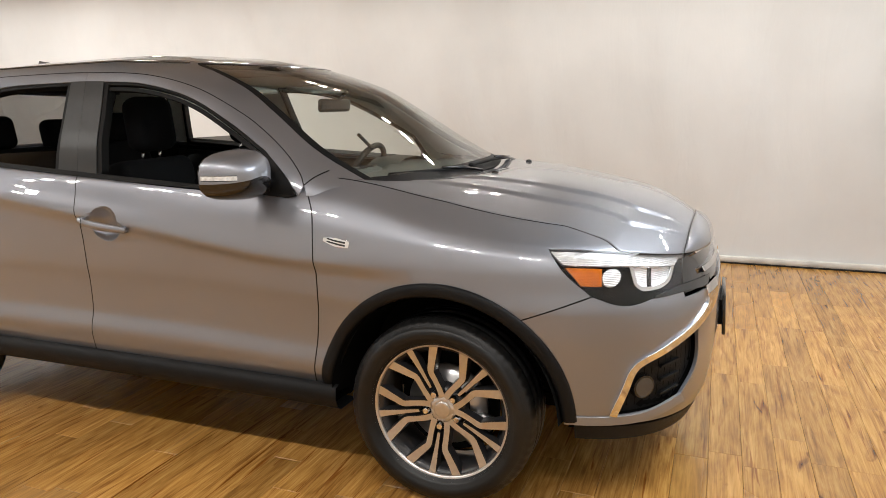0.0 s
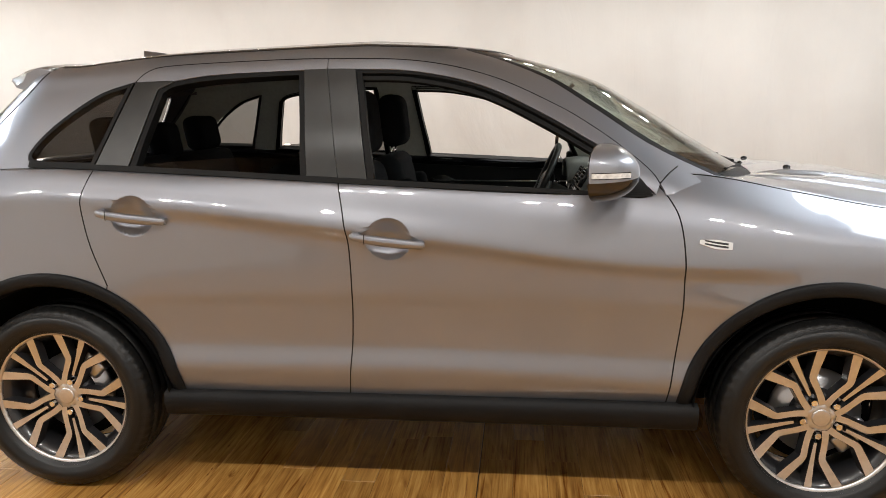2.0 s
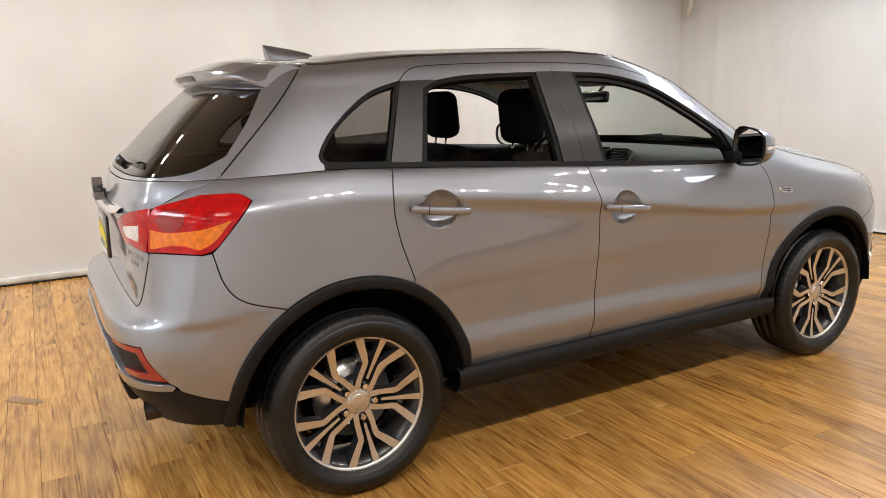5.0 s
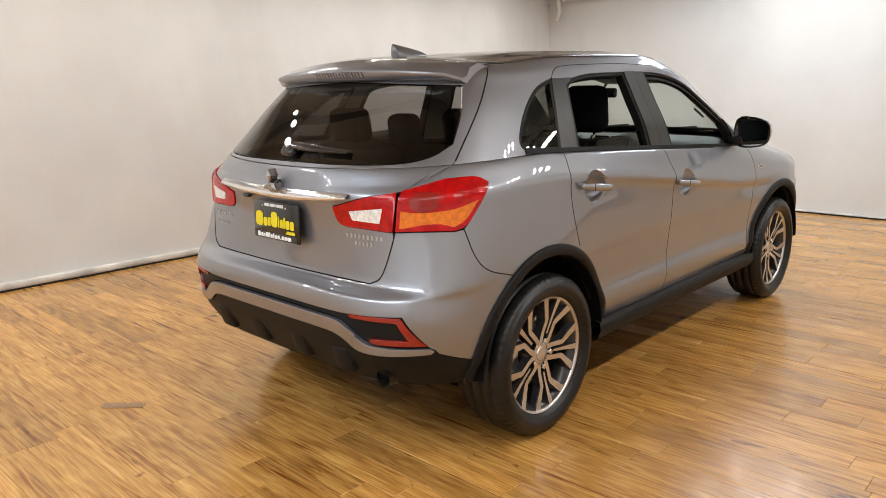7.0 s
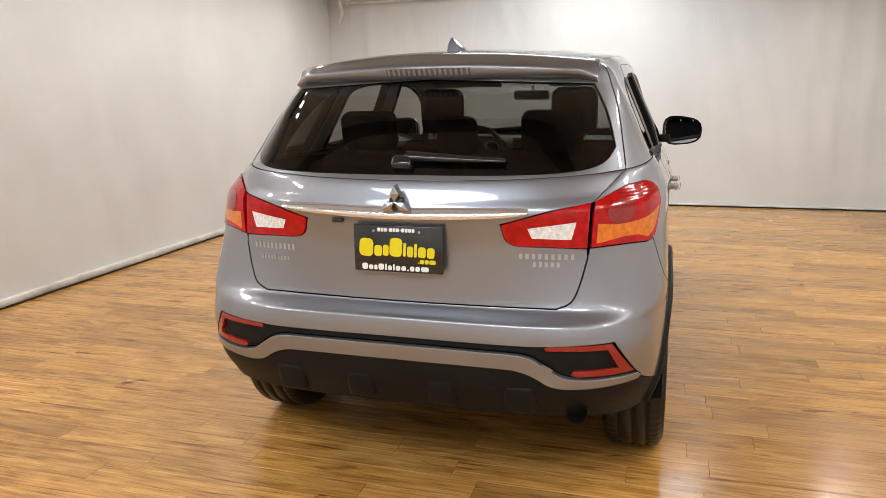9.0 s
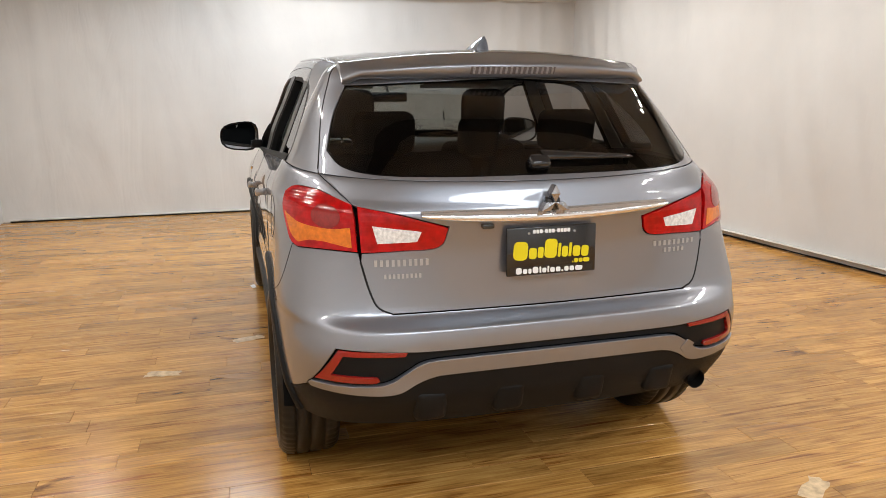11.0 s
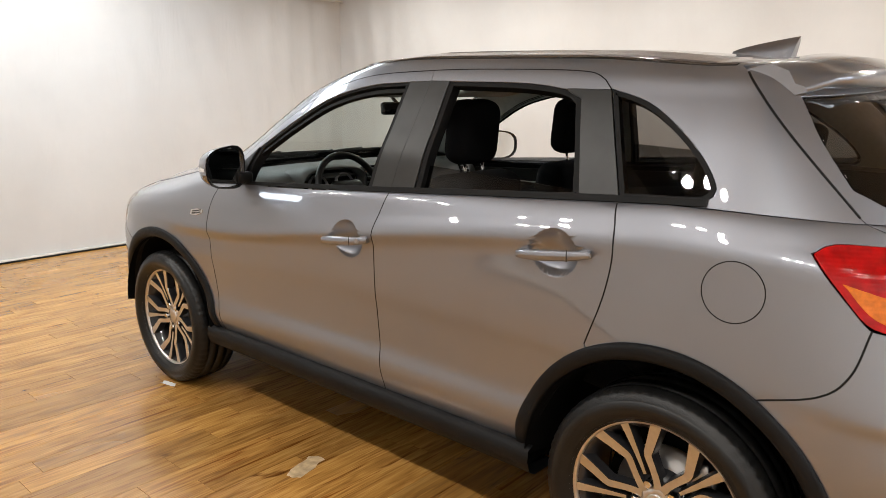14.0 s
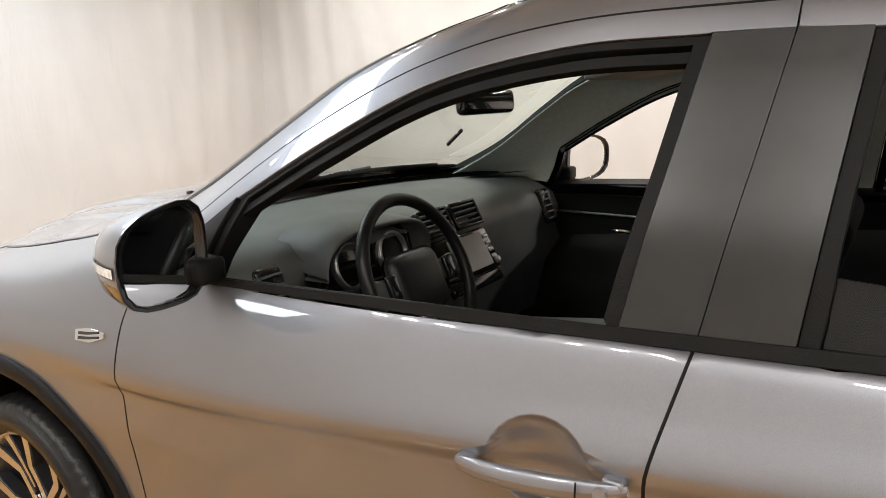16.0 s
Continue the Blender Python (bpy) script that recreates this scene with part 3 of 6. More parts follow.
    L(rr.outputs["Result"], b.inputs["Roughness"])
    b.inputs["Specular IOR Level"].default_value = 0.55
    b.inputs["Coat Weight"].default_value = 0.15
    b.inputs["Coat Roughness"].default_value = 0.09
    bp = nt.nodes.new("ShaderNodeBump")
    bp.inputs["Strength"].default_value = 0.18
    bp.inputs["Distance"].default_value = 0.0015
    L(streak.outputs["Fac"], bp.inputs["Height"])
    L(bp.outputs["Normal"], b.inputs["Normal"])
    MATS["oak"] = m
    return m


OAK = plank_material()

# ------------------------------------------------------------------ car: lofted surfaces
# x ahead, y to the car's left, wheels at x +-1.335, ground at z 0
XS = (-1.3, -0.9, 0.0, 0.85, 1.3)
BELT_W, BELT_Z = (0.80, 0.808, 0.82, 0.815, 0.83), (1.185, 1.165, 1.115, 1.07, 0.99)
LOWER = Loft([
    Rail(XS, (0.85, 0.838, 0.838, 0.835, 0.85), (0.37, 0.385, 0.388, 0.378, 0.36), (-2.02, 0.355, 4.6), (2.17, 0.25, 3.0)),
    Rail(XS, (0.872, 0.862, 0.858, 0.862, 0.875), (0.47, 0.48, 0.485, 0.46, 0.45), (-2.09, 0.50, 4.8), (2.225, 0.38, 2.9)),
    Rail(XS, (0.88, 0.851, 0.846, 0.852, 0.885), (0.60, 0.575, 0.575, 0.56, 0.58), (-2.11, 0.63, 4.8), (2.24, 0.53, 2.8)),
    Rail(XS, (0.885, 0.857, 0.852, 0.859, 0.89), (0.70, 0.70, 0.70, 0.68, 0.68), (-2.105, 0.70, 4.4), (2.24, 0.66, 2.8)),
    Rail(XS, (0.88, 0.863, 0.859, 0.866, 0.89), (0.76, 0.76, 0.76, 0.74, 0.74), (-2.015, 0.735, 6.0), (2.235, 0.74, 2.8)),
    Rail(XS, (0.864, 0.866, 0.868, 0.868, 0.887), (1.025, 1.002, 0.906, 0.815, 0.80), (-2.01, 0.90, 4.2), (2.21, 0.82, 2.7)),
    Rail(XS, (0.862, 0.874, 0.886, 0.884, 0.884), (1.075, 1.055, 0.955, 0.865, 0.86), (-2.03, 1.04, 3.6), (2.185, 0.87, 2.7)),
    Rail(XS, (0.84, 0.85, 0.86, 0.865, 0.868), (1.13, 1.11, 1.03, 0.965, 0.93), (-2.015, 1.09, 3.2), (2.165, 0.895, 2.7)),
    Rail(XS, BELT_W, BELT_Z, (-1.985, 1.15, 3.0), (2.15, 0.918, 2.7)),
    Rail(XS, (0.77, 0.78, 0.79, 0.74, 0.705), (1.19, 1.17, 1.12, 1.15, 1.075), (-1.95, 1.165, 3.0), (2.13, 0.945, 2.6))])
XG = (-1.3, -0.9, 0.0, 0.5)
UPPER = Loft([
    Rail(XS, BELT_W, BELT_Z, (-1.985, 1.15, 3.0), (1.235, 1.115, 2.7), xcf=0.72),
    Rail(XG, (0.7665, 0.7745, 0.7865, 0.779), (1.255, 1.25, 1.24, 1.22), (-1.895, 1.245, 3.0), (1.022, 1.245, 2.7), xcf=0.3),
    Rail(XG, (0.711, 0.718, 0.729, 0.712), (1.37, 1.38, 1.37, 1.35), (-1.775, 1.365, 3.0), (0.815, 1.375, 2.7), xcf=0.12),
    Rail(XG, (0.665, 0.675, 0.683, 0.66), (1.455, 1.475, 1.48, 1.46), (-1.675, 1.45, 3.0), (0.637, 1.475, 2.7), xcf=-0.02),
    Rail(XG, (0.63, 0.64, 0.648, 0.63), (1.515, 1.54, 1.555, 1.54), (-1.61, 1.505, 3.0), (0.44, 1.54, 2.7), xcf=-0.12),
    Rail(XG, (0.585, 0.60, 0.61, 0.59), (1.545, 1.578, 1.597, 1.585), (-1.56, 1.54, 3.0), (0.31, 1.578, 2.7), xcf=-0.2)], top=0.045)

def s_at(surf, v, x):
    s = np.linspace(-1, 1.99, 3000)
    return float(s[np.argmin(np.abs(surf(s, np.full_like(s, v))[:, 0] - x))])


HANDLES = ((-0.10, 0.947), (-0.995, 1.022))
LOWER.dents = [(cx, cz, 0.078, 0.07, 0.036) for cx, cz in HANDLES]


def dent_points(cx, cz):
    return np.array([(cx + 0.078 * k * math.cos(a), cz + 0.07 * k * math.sin(a)) for k in (0.25, 0.5, 0.7, 0.85, 0.94, 1.0, 1.05) for a in np.linspace(0, 2 * math.pi, 29)[:-1]])


car = tagged(new("car"), "grey metallic sport utility car with black cladding on oak floor", "car")
AX, HUB_Z, ARCH = 1.335, 0.345, 0.472


def arc(cx, r, a0, a1, n=40, cz=HUB_Z, squash=1.0):
    return [(cx + r * math.cos(radians(a0 + (a1 - a0) * i / n)), cz + squash * r * math.sin(radians(a0 + (a1 - a0) * i / n))) for i in range(n + 1)]


# lines shared by neighbouring panels, in side view (x, z)
SEAM_B = [(-0.275, 1.132), (-0.24, 0.96), (-0.232, 0.78), (-0.237, 0.60), (-0.256, 0.386)]
SEAM_F = [(0.785, 1.118), (0.818, 1.075), (0.845, 1.02), (0.860, 0.93), (0.866, 0.80), (0.862, 0.66), (0.828, 0.378)]
SEAM_R = [(-1.155, 1.178), (-1.18, 1.07), (-1.16, 0.93), (-1.107, 0.775)]
HATCH = [(-1.41, 1.525), (-1.49, 1.43), (-1.60, 1.315), (-1.73, 1.185)]
arch_r = arc(-AX, ARCH, 62, 5)
DOOR_LOW_R = (arch_r[-1][0], 0.386)

# front door, rear door
panel("front_door", LOWER, [("xz", SEAM_B[::-1]), ("xz", [SEAM_B[0], (0.2, 1.103), (0.5, 1.09)]), ("uv", [(s_at(LOWER, 8, 0.52), 8.0), (s_at(LOWER, 8, 0.66), 8.12), (s_at(LOWER, 8, 0.77), 8.45)]), ("xz", SEAM_F), ("xz", [SEAM_F[-1], SEAM_B[-1]])], PAINT, car, "grey metallic front door with a rising crease", extra=dent_points(*HANDLES[0]))
panel("rear_door", LOWER, [("xz", [SEAM_B[0], (-0.7, 1.155), SEAM_R[0]]), ("xz", SEAM_R), ("xz", arch_r), ("xz", [arch_r[-1], DOOR_LOW_R]), ("xz", [DOOR_LOW_R, SEAM_B[-1]]), ("xz", SEAM_B[::-1])], PAINT, car, "grey metallic rear door cut by the wheel arch", extra=dent_points(*HANDLES[1]))
# fender
arch_f = arc(AX, ARCH, 172, 52)
BUMP_F = [arch_f[-1], (1.74, 0.760), (1.845, 0.799)]
HL_TIP, HL_K, HL_F = (1.70, 0.946), (1.916, 0.929), (2.105, 0.892)
panel("front_fender", LOWER, [("xz", SEAM_F), ("xz", [SEAM_F[-1], (arch_f[0][0], 0.38)]), ("xz", arch_f), ("xz", BUMP_F), ("xz", [(1.845, 0.799), (1.77, 0.862), HL_TIP]),
                              ("xz", [HL_TIP, (1.80, 0.941), HL_K]), ("xz", [HL_K, (1.87, 0.957), (1.822, 0.973), (1.77, 0.988)]), ("rail", (9, 1.319, 0.84))], PAINT, car, "grey metallic front fender")


def grid_mesh(name, P, material, parent, label="", flip=False, closed=False):
    """Quads over an array of points [n, m, 3]."""
    n, m = P.shape[:2]
    faces = []
    for i in range(n - 1 + (1 if closed else 0)):
        for j in range(m - 1):
            f = (i * m + j, i * m + j + 1, ((i + 1) % n) * m + j + 1, ((i + 1) % n) * m + j)
            faces.append(f[::-1] if flip else f)
    return link_mesh(name, P.reshape(-1, 3), faces, material, parent, label)


def mirror_y(P):
    return P * np.array([1, -1, 1.0])


S_H = s_at(LOWER, 8, -1.745)
S_HU = s_at(UPPER, 0, -1.745)
arch_q = arc(-AX, ARCH, 122, 62)
LAMP_TOP = [(-1.80, 1.128), (-1.70, 1.13), (-1.662, 1.108)]
LAMP_LOW = [(-1.662, 1.108), (-1.72, 1.04), (-1.785, 0.965), (-1.83, 0.945)]
BUMP_R = [(-1.80, 0.952), (-1.775, 0.85), (-1.72, 0.79), arch_q[0]]
SPLIT = [(0.637, 1.088), (0.632, 1.01), (0.628, 0.94)]
HATCH_LOW = [(0.622, 0.91), (0.60, 0.82), (0.575, 0.765), (0.53, 0.742)]

panel("quarter_panel", LOWER, [("xz", SEAM_R[::-1]), ("rail", (8, s_at(LOWER, 8, -1.155), S_H)), ("yz", [SPLIT[0], SPLIT[0]]), ("xz", LAMP_TOP), ("xz", LAMP_LOW[:3] + [BUMP_R[0]]), ("xz", BUMP_R), ("xz", arch_q)],
      PAINT, car, "grey metallic rear quarter panel")
E2 = [("yz", [(0.0, 0.637), (0.40, 0.637), (0.51, 0.64), (0.72, 0.652)]), ("yz", [(0.72, 0.652), (0.79, 0.535)])]
LOW_EDGE = [(-1.93, 0.508), (-1.86, 0.48), (-1.795, 0.459)]
S_54 = float(LOWER.find("yz", [(0.53, 0.742)])[0][0])
V_54 = float(LOWER.find("yz", [(0.53, 0.742)])[0][1])
panel("rear_bumper", LOWER, [("xz", BUMP_R[::-1]), ("xz", [LAMP_LOW[3], LAMP_LOW[3]]), ("yz", [SPLIT[2], HATCH_LOW[0]]), ("yz", HATCH_LOW), ("uv", [(S_54, V_54), (-0.8, 4.0), (-1, 4.0)]), ("uv", [(-1, 4.0), (-1, 2.1)]), *E2,
                             ("yz", [(0.80, 0.525), (0.80, 0.525)]), ("xz", LOW_EDGE), ("xz", arc(-AX, ARCH, 166, 122))], PAINT, car, "grey metallic rear bumper cover", join=True)
STRIP_TOP = [(0.79, 0.535), (0.63, 0.53), (0.56, 0.54), (0.50, 0.578), (0.44, 0.607), (0.30, 0.612), (0.0, 0.612)]
STRIP_LOW = [(0.0, 0.555), (0.35, 0.555), (0.42, 0.55), (0.47, 0.532), (0.53, 0.498), (0.62, 0.494), (0.79, 0.510)]
panel("bumper_recess", LOWER, [*E2, ("yz", STRIP_TOP), ("uv", [(-1, 1.75), (-1, 2.05)])], BLACK_TRIM, car, "black recess across the rear bumper", out=-0.014, join=True)
panel("bumper_strip", LOWER, [("yz", STRIP_TOP), ("uv", [(-1, 1.75), (-1, 1.4)]), ("yz", STRIP_LOW), ("yz", [(0.80, 0.523), (0.79, 0.535)])], PAINT, car, "grey painted strip that kinks down at both ends", out=0.006, depth=0.022, join=True)
panel("bumper_reflector", LOWER, [("yz", [(0.50, 0.641), (0.715, 0.650)]), ("yz", [(0.715, 0.650), (0.786, 0.540)]), ("yz", [(0.786, 0.540), (0.60, 0.535), (0.594, 0.557)]), ("yz", [(0.594, 0.557), (0.735, 0.563)]),
                                   ("yz", [(0.735, 0.563), (0.700, 0.627)]), ("yz", [(0.700, 0.627), (0.51, 0.624)])], RED_DARK, car, "red hooked reflector in the bumper corner", out=-0.002, depth=0.012)
panel("tow_cover", LOWER, [("yz", [(0.474, 0.556), (0.503, 0.584)]), ("yz", [(0.503, 0.584), (0.532, 0.566)]), ("yz", [(0.532, 0.566), (0.502, 0.524)]), ("yz", [(0.502, 0.524), (0.474, 0.556)])], PAINT, car, "square tow eye cover in the strip", out=0.0085, depth=0.006, gap=0.0, sides="R")
panel("lower_valance", LOWER, [("uv", [(-1, 0.0), (-1, 1.4)]), ("yz", STRIP_LOW), ("yz", [(0.80, 0.522), (0.80, 0.522)]), ("xz", LOW_EDGE), ("xz", arc(-AX, ARCH, 166, 178)), ("rail", (0, s_at(LOWER, 0, -1.80), -1))],
      BLACK_TRIM, car, "black textured lower rear valance", out=-0.002, join=True)
LAMP_IN = [(0.625, 1.084), (0.50, 1.06), (0.345, 1.016)]
LAMP_IN_LOW = [(0.345, 1.016), (0.375, 0.952), (0.50, 0.943), (0.62, 0.938)]
panel("tailgate", LOWER, [("uv", [(-1, 4.0), (-1, 8)]), ("rail", (8, -1, S_H)), ("yz", [SPLIT[0], SPLIT[0]]), ("yz", LAMP_IN), ("yz", LAMP_IN_LOW), ("yz", [HATCH_LOW[0], HATCH_LOW[0]]), ("yz", HATCH_LOW), ("uv", [(S_54, V_54), (-0.8, 4.0), (-1, 4.0)])],
      PAINT, car, "grey metallic tailgate", join=True, gap=0.003)

# tail lights, one on the body and one on the tailgate at each side
for sd in "LR":
    lamp = new("tail_light")
    lamp.parent = car
    tagged(lamp, "red tail light wrapping the corner, amber below")
    body = [("yz", SPLIT[::-1]), ("xz", LAMP_TOP), ("xz", LAMP_LOW)]
    amber = [("yz", [(0.645, 1.022), (0.642, 0.952)]), ("xz", [(-1.83, 0.958), (-1.785, 0.985), (-1.728, 1.052)])]
    panel("lens", LOWER, body, RED, lamp, "glossy red lens", gap=0.003, out=0.006, depth=0.02, sides=sd)
    panel("round_lamp", LOWER, [("yz", [(0.715 + 0.04 * math.cos(a), 1.05 + 0.034 * math.sin(a)) for a in np.linspace(0, 2 * math.pi, 25)[:-1]])], RED_DARK, lamp, "round brake lamp bowl", gap=0.0, out=0.0085, depth=0.003, sides=sd)
    panel("turn_signal", LOWER, amber, AMBER, lamp, "amber turn signal", gap=0.004, out=0.0075, depth=0.004, sides=sd)
    lamp2 = new("tailgate_light")
    lamp2.parent = car
    tagged(lamp2, "pointed red light on the tailgate with a clear reversing lamp")
    panel("lens", LOWER, [("yz", LAMP_IN), ("yz", LAMP_IN_LOW)], RED, lamp2, "glossy red lens", gap=0.003, out=0.006, depth=0.02, sides=sd)
    panel("reversing_lamp", LOWER, [("yz", [(0.585, 1.028), (0.43, 1.008)]), ("yz", [(0.43, 1.008), (0.445, 0.972)]), ("yz", [(0.445, 0.972), (0.57, 0.968)]), ("yz", [(0.57, 0.968), (0.585, 1.028)])], WHITE_LENS, lamp2, "clear reversing lamp", gap=0.002, out=0.0075, depth=0.004, sides=sd)

# front end
HL_TOP = [HL_TIP, (1.80, 0.941), HL_K, (2.02, 0.911), HL_F]
HL_IN = [HL_F, (2.105, 0.807)]
HL_LOW = [(2.105, 0.807), (1.983, 0.768), (1.917, 0.771), (1.845, 0.799), (1.77, 0.862), HL_TIP]
FOG = [("xz", [(1.985, 0.565), (2.08, 0.60), (2.17, 0.635)]), ("xz", [(2.17, 0.635), (2.17, 0.50), (2.11, 0.385)]), ("xz", [(2.11, 0.385), (1.93, 0.38)]), ("xz", [(1.93, 0.38), (1.985, 0.565)])]
S_HL = float(LOWER.find("xz", [(2.105, 0.807)])[0][0])
panel("front_bumper", LOWER, [("xz", BUMP_F), ("xz", [(1.845, 0.799), (1.917, 0.771), (1.983, 0.768), (2.105, 0.807)]), ("uv", [(S_HL, 4.3), (2, 4.3)]), ("uv", [(2, 4.3), (2, 0.55)]), ("rail", (0.55, 2, s_at(LOWER, 0.55, 1.80))), ("xz", arc(AX, ARCH, 8, 52))],
      PAINT, car, "grey metallic front bumper", join=True, holes=[FOG])
panel("fog_recess", LOWER, FOG, BLACK_TRIM, car, "black fog lamp recess", out=-0.03, depth=0.01, gap=-0.004)
for sg in (1, -1):
    fl = new("fog_lamp")
    fl.parent = car
    tagged(fl, "round fog lamp set in the black bumper recess")
    q = LOWER.find("xz", [(2.02, 0.47)])
    c, nn = Vector(LOWER(*q.T)[0]), Vector(LOWER.normal(*q.T)[0])
    m = Matrix.Translation(c - nn * 0.022) @ nn.to_track_quat("Z", "Y").to_matrix().to_4x4()
    if sg < 0:
        m = Matrix.Diagonal((1, -1, 1, 1)) @ m
    for nm, r0, r1, h, mm in (("lamp_ring", 0.046, 0.040, 0.022, GLOSS_BLACK), ("lamp_face", 0.036, 0.034, 0.026, FOG_LENS)):
        bm = bmesh.new()
        bmesh.ops.create_cone(bm, cap_ends=True, segments=28, radius1=r0, radius2=r1, depth=h)
        bmesh.ops.transform(bm, matrix=m, verts=bm.verts)
        bmesh.ops.recalc_face_normals(bm, faces=bm.faces)
        part(nm, bm, mm, fl, "", False)
for z in (0.43, 0.48, 0.53, 0.575):
    ribbon_line = [(2.075, z), (2.10, z + 0.006), (2.13, z + 0.012)]
    panel("recess_fin", LOWER, [("xz", ribbon_line), ("xz", [ribbon_line[-1], (2.13, z + 0.005)]), ("xz", [(2.13, z + 0.005), (2.075, z - 0.007)]), ("xz", [(2.075, z - 0.007), ribbon_line[0]])], BLACK_TRIM, car, "black fin in the recess", out=-0.016, depth=0.014, gap=0.0)
fpl = new("front_plate")
fpl.parent = car
tagged(fpl, "black dealer plate on the front bumper")
part("plate_frame", box_bm(0.014, 0.318, 0.162, pose(2.256, 0, 0.592, 0, -3, 0), 0.005), GLOSS_BLACK, fpl, "black plastic frame", True)
part("plate_mount", box_bm(0.03, 0.24, 0.10, pose(2.238, 0, 0.592)), BLACK_TRIM, fpl)
panel("front_lip", LOWER, [("rail", (0.5, s_at(LOWER, 0.5, 1.80), 2)), ("uv", [(2, 0.5), (2, 0)]), ("rail", (0, 2, s_at(LOWER, 0, 1.80)))], BLACK_TRIM, car, "black lower front lip", join=True)
S_F = float(LOWER.find("xz", [HL_F])[0][0])
panel("grille", LOWER, [("uv", [(2, 4.35), (2, 6.75)]), ("uv", [(2, 6.75), (S_F, 6.75)]), ("uv", [(S_F, 6.75), (S_HL + 0.01, 4.5)]), ("uv", [(S_HL + 0.01, 4.4), (2, 4.35)])], GLOSS_BLACK, car, "gloss black grille", join=True, out=-0.01)
for v in (4.9, 6.2):
    panel("grille_bar", LOWER, [("uv", [(2, v), (1.72, v)]), ("uv", [(1.72, v), (1.72, v + 0.35)]), ("uv", [(1.72, v + 0.35), (2, v + 0.35)]), ("uv", [(2, v + 0.35), (2, v)])], CHROME, car, "chrome grille bar", join=True, out=0.006, depth=0.018)
for sd in "LR":
    hl = new("headlight")
    hl.parent = car
    tagged(hl, "clear headlight with an amber side section")
    seg = [("xz", HL_TOP), ("xz", HL_IN), ("xz", HL_LOW)]
    panel("housing", LOWER, seg, GLOSS_BLACK, hl, "dark inner housing", out=-0.045, depth=0.01, gap=0.0, sides=sd)
    panel("upper_reflector", LOWER, [("xz", [(1.706, 0.944), (1.80, 0.939), (1.916, 0.927), (2.02, 0.909), (2.098, 0.891)]), ("xz", [(2.098, 0.891), (2.088, 0.868)]), ("xz", [(2.088, 0.868), (1.96, 0.888), (1.87, 0.895), (1.752, 0.902)]), ("xz", [(1.752, 0.902), (1.706, 0.944)])], HL_SILVER, hl, "bright fluted upper reflector", out=-0.008, depth=0.02, gap=0.001, sides=sd)
    panel("turn_signal", LOWER, [("xz", [(1.758, 0.896), (1.874, 0.889)]), ("xz", [(1.874, 0.889), (1.877, 0.826)]), ("xz", [(1.877, 0.826), (1.812, 0.830)]), ("xz", [(1.812, 0.830), (1.758, 0.896)])], AMBER, hl, "amber turn signal", out=-0.010, depth=0.02, sides=sd)
    panel("side_bulb", LOWER, [("xz", [(1.905 + 0.030 * math.cos(a), 0.856 + 0.033 * math.sin(a)) for a in np.linspace(0, 2 * math.pi, 25)[:-1]])], HL_SILVER, hl, "round bright bulb bowl", out=-0.016, depth=0.02, sides=sd)
    beam = [("xz", [(1.952, 0.897), (2.09, 0.878)]), ("xz", [(2.09, 0.878), (2.079, 0.822), (2.05, 0.806)]), ("xz", [(2.05, 0.806), (2.0, 0.806), (1.975, 0.826)]), ("xz", [(1.975, 0.826), (1.952, 0.897)])]
    panel("beam_bowl", LOWER, beam, HL_SILVER, hl, "bright main beam bowl", out=-0.022, depth=0.012, gap=0.002, sides=sd)
    panel("beam_frame", LOWER, beam, CHROME, hl, "chrome frame of the main beam", out=-0.012, depth=0.02, gap=0.0, rim=0.012, sides=sd)
    panel("beam_divider", LOWER, [("xz", [(2.012, 0.884), (2.024, 0.882)]), ("xz", [(2.024, 0.882), (2.03, 0.812)]), ("xz", [(2.03, 0.812), (2.018, 0.812)]), ("xz", [(2.018, 0.812), (2.012, 0.884)])], GLOSS_BLACK, hl, "dark divider", out=-0.02, depth=0.01, gap=0.0, sides=sd)
    panel("lens", LOWER, seg, LENS, hl, "clear polycarbonate lens", out=0.003, depth=0.006, gap=0.002, sides=sd)

# wheel arch flares: a rounded lip round each arch
FLARE = ((0.004, -0.004), (0.003, 0.008), (-0.004, 0.0125), (-0.016, 0.0145), (-0.030, 0.0135), (-0.040, 0.009), (-0.045, 0.0), (-0.047, -0.045))
for cx in (AX, -AX):
    rows = []
    for dr, lift in FLARE:
        q = LOWER.find("xz", arc(cx, ARCH + dr, 177, 3, 72))
        rows.append(LOWER(*q.T) + LOWER.normal(*q.T) * lift)
    P = np.stack(rows, 1)
    grid_mesh("arch_flare", P, BLACK_TRIM, car, "black plastic wheel arch flare", flip=True)
    grid_mesh("arch_flare", mirror_y(P), BLACK_TRIM, car, "black plastic wheel arch flare")

# upper body
L1 = [(-1.045, 1.482), (-1.00, 1.52), (-0.91, 1.538), (-0.60, 1.549), (-0.336, 1.551), (-0.02, 1.537), (0.23, 1.482), (0.45, 1.384), (0.583, 1.305), (0.695, 1.223), (0.766, 1.158), (0.789, 1.122)]
QW = [(-1.355, 1.196), (-1.395, 1.203), (-1.413, 1.232), (-1.365, 1.30), (-1.28, 1.375), (-1.17, 1.445), (-1.05, 1.482)]
OF_TOP = [(-0.235, 1.513), (-0.03, 1.502), (0.20, 1.452), (0.41, 1.355), (0.60, 1.245)]
OR_TOP = [(-0.42, 1.513), (-0.74, 1.503), (-0.90, 1.483), (-0.955, 1.455)]
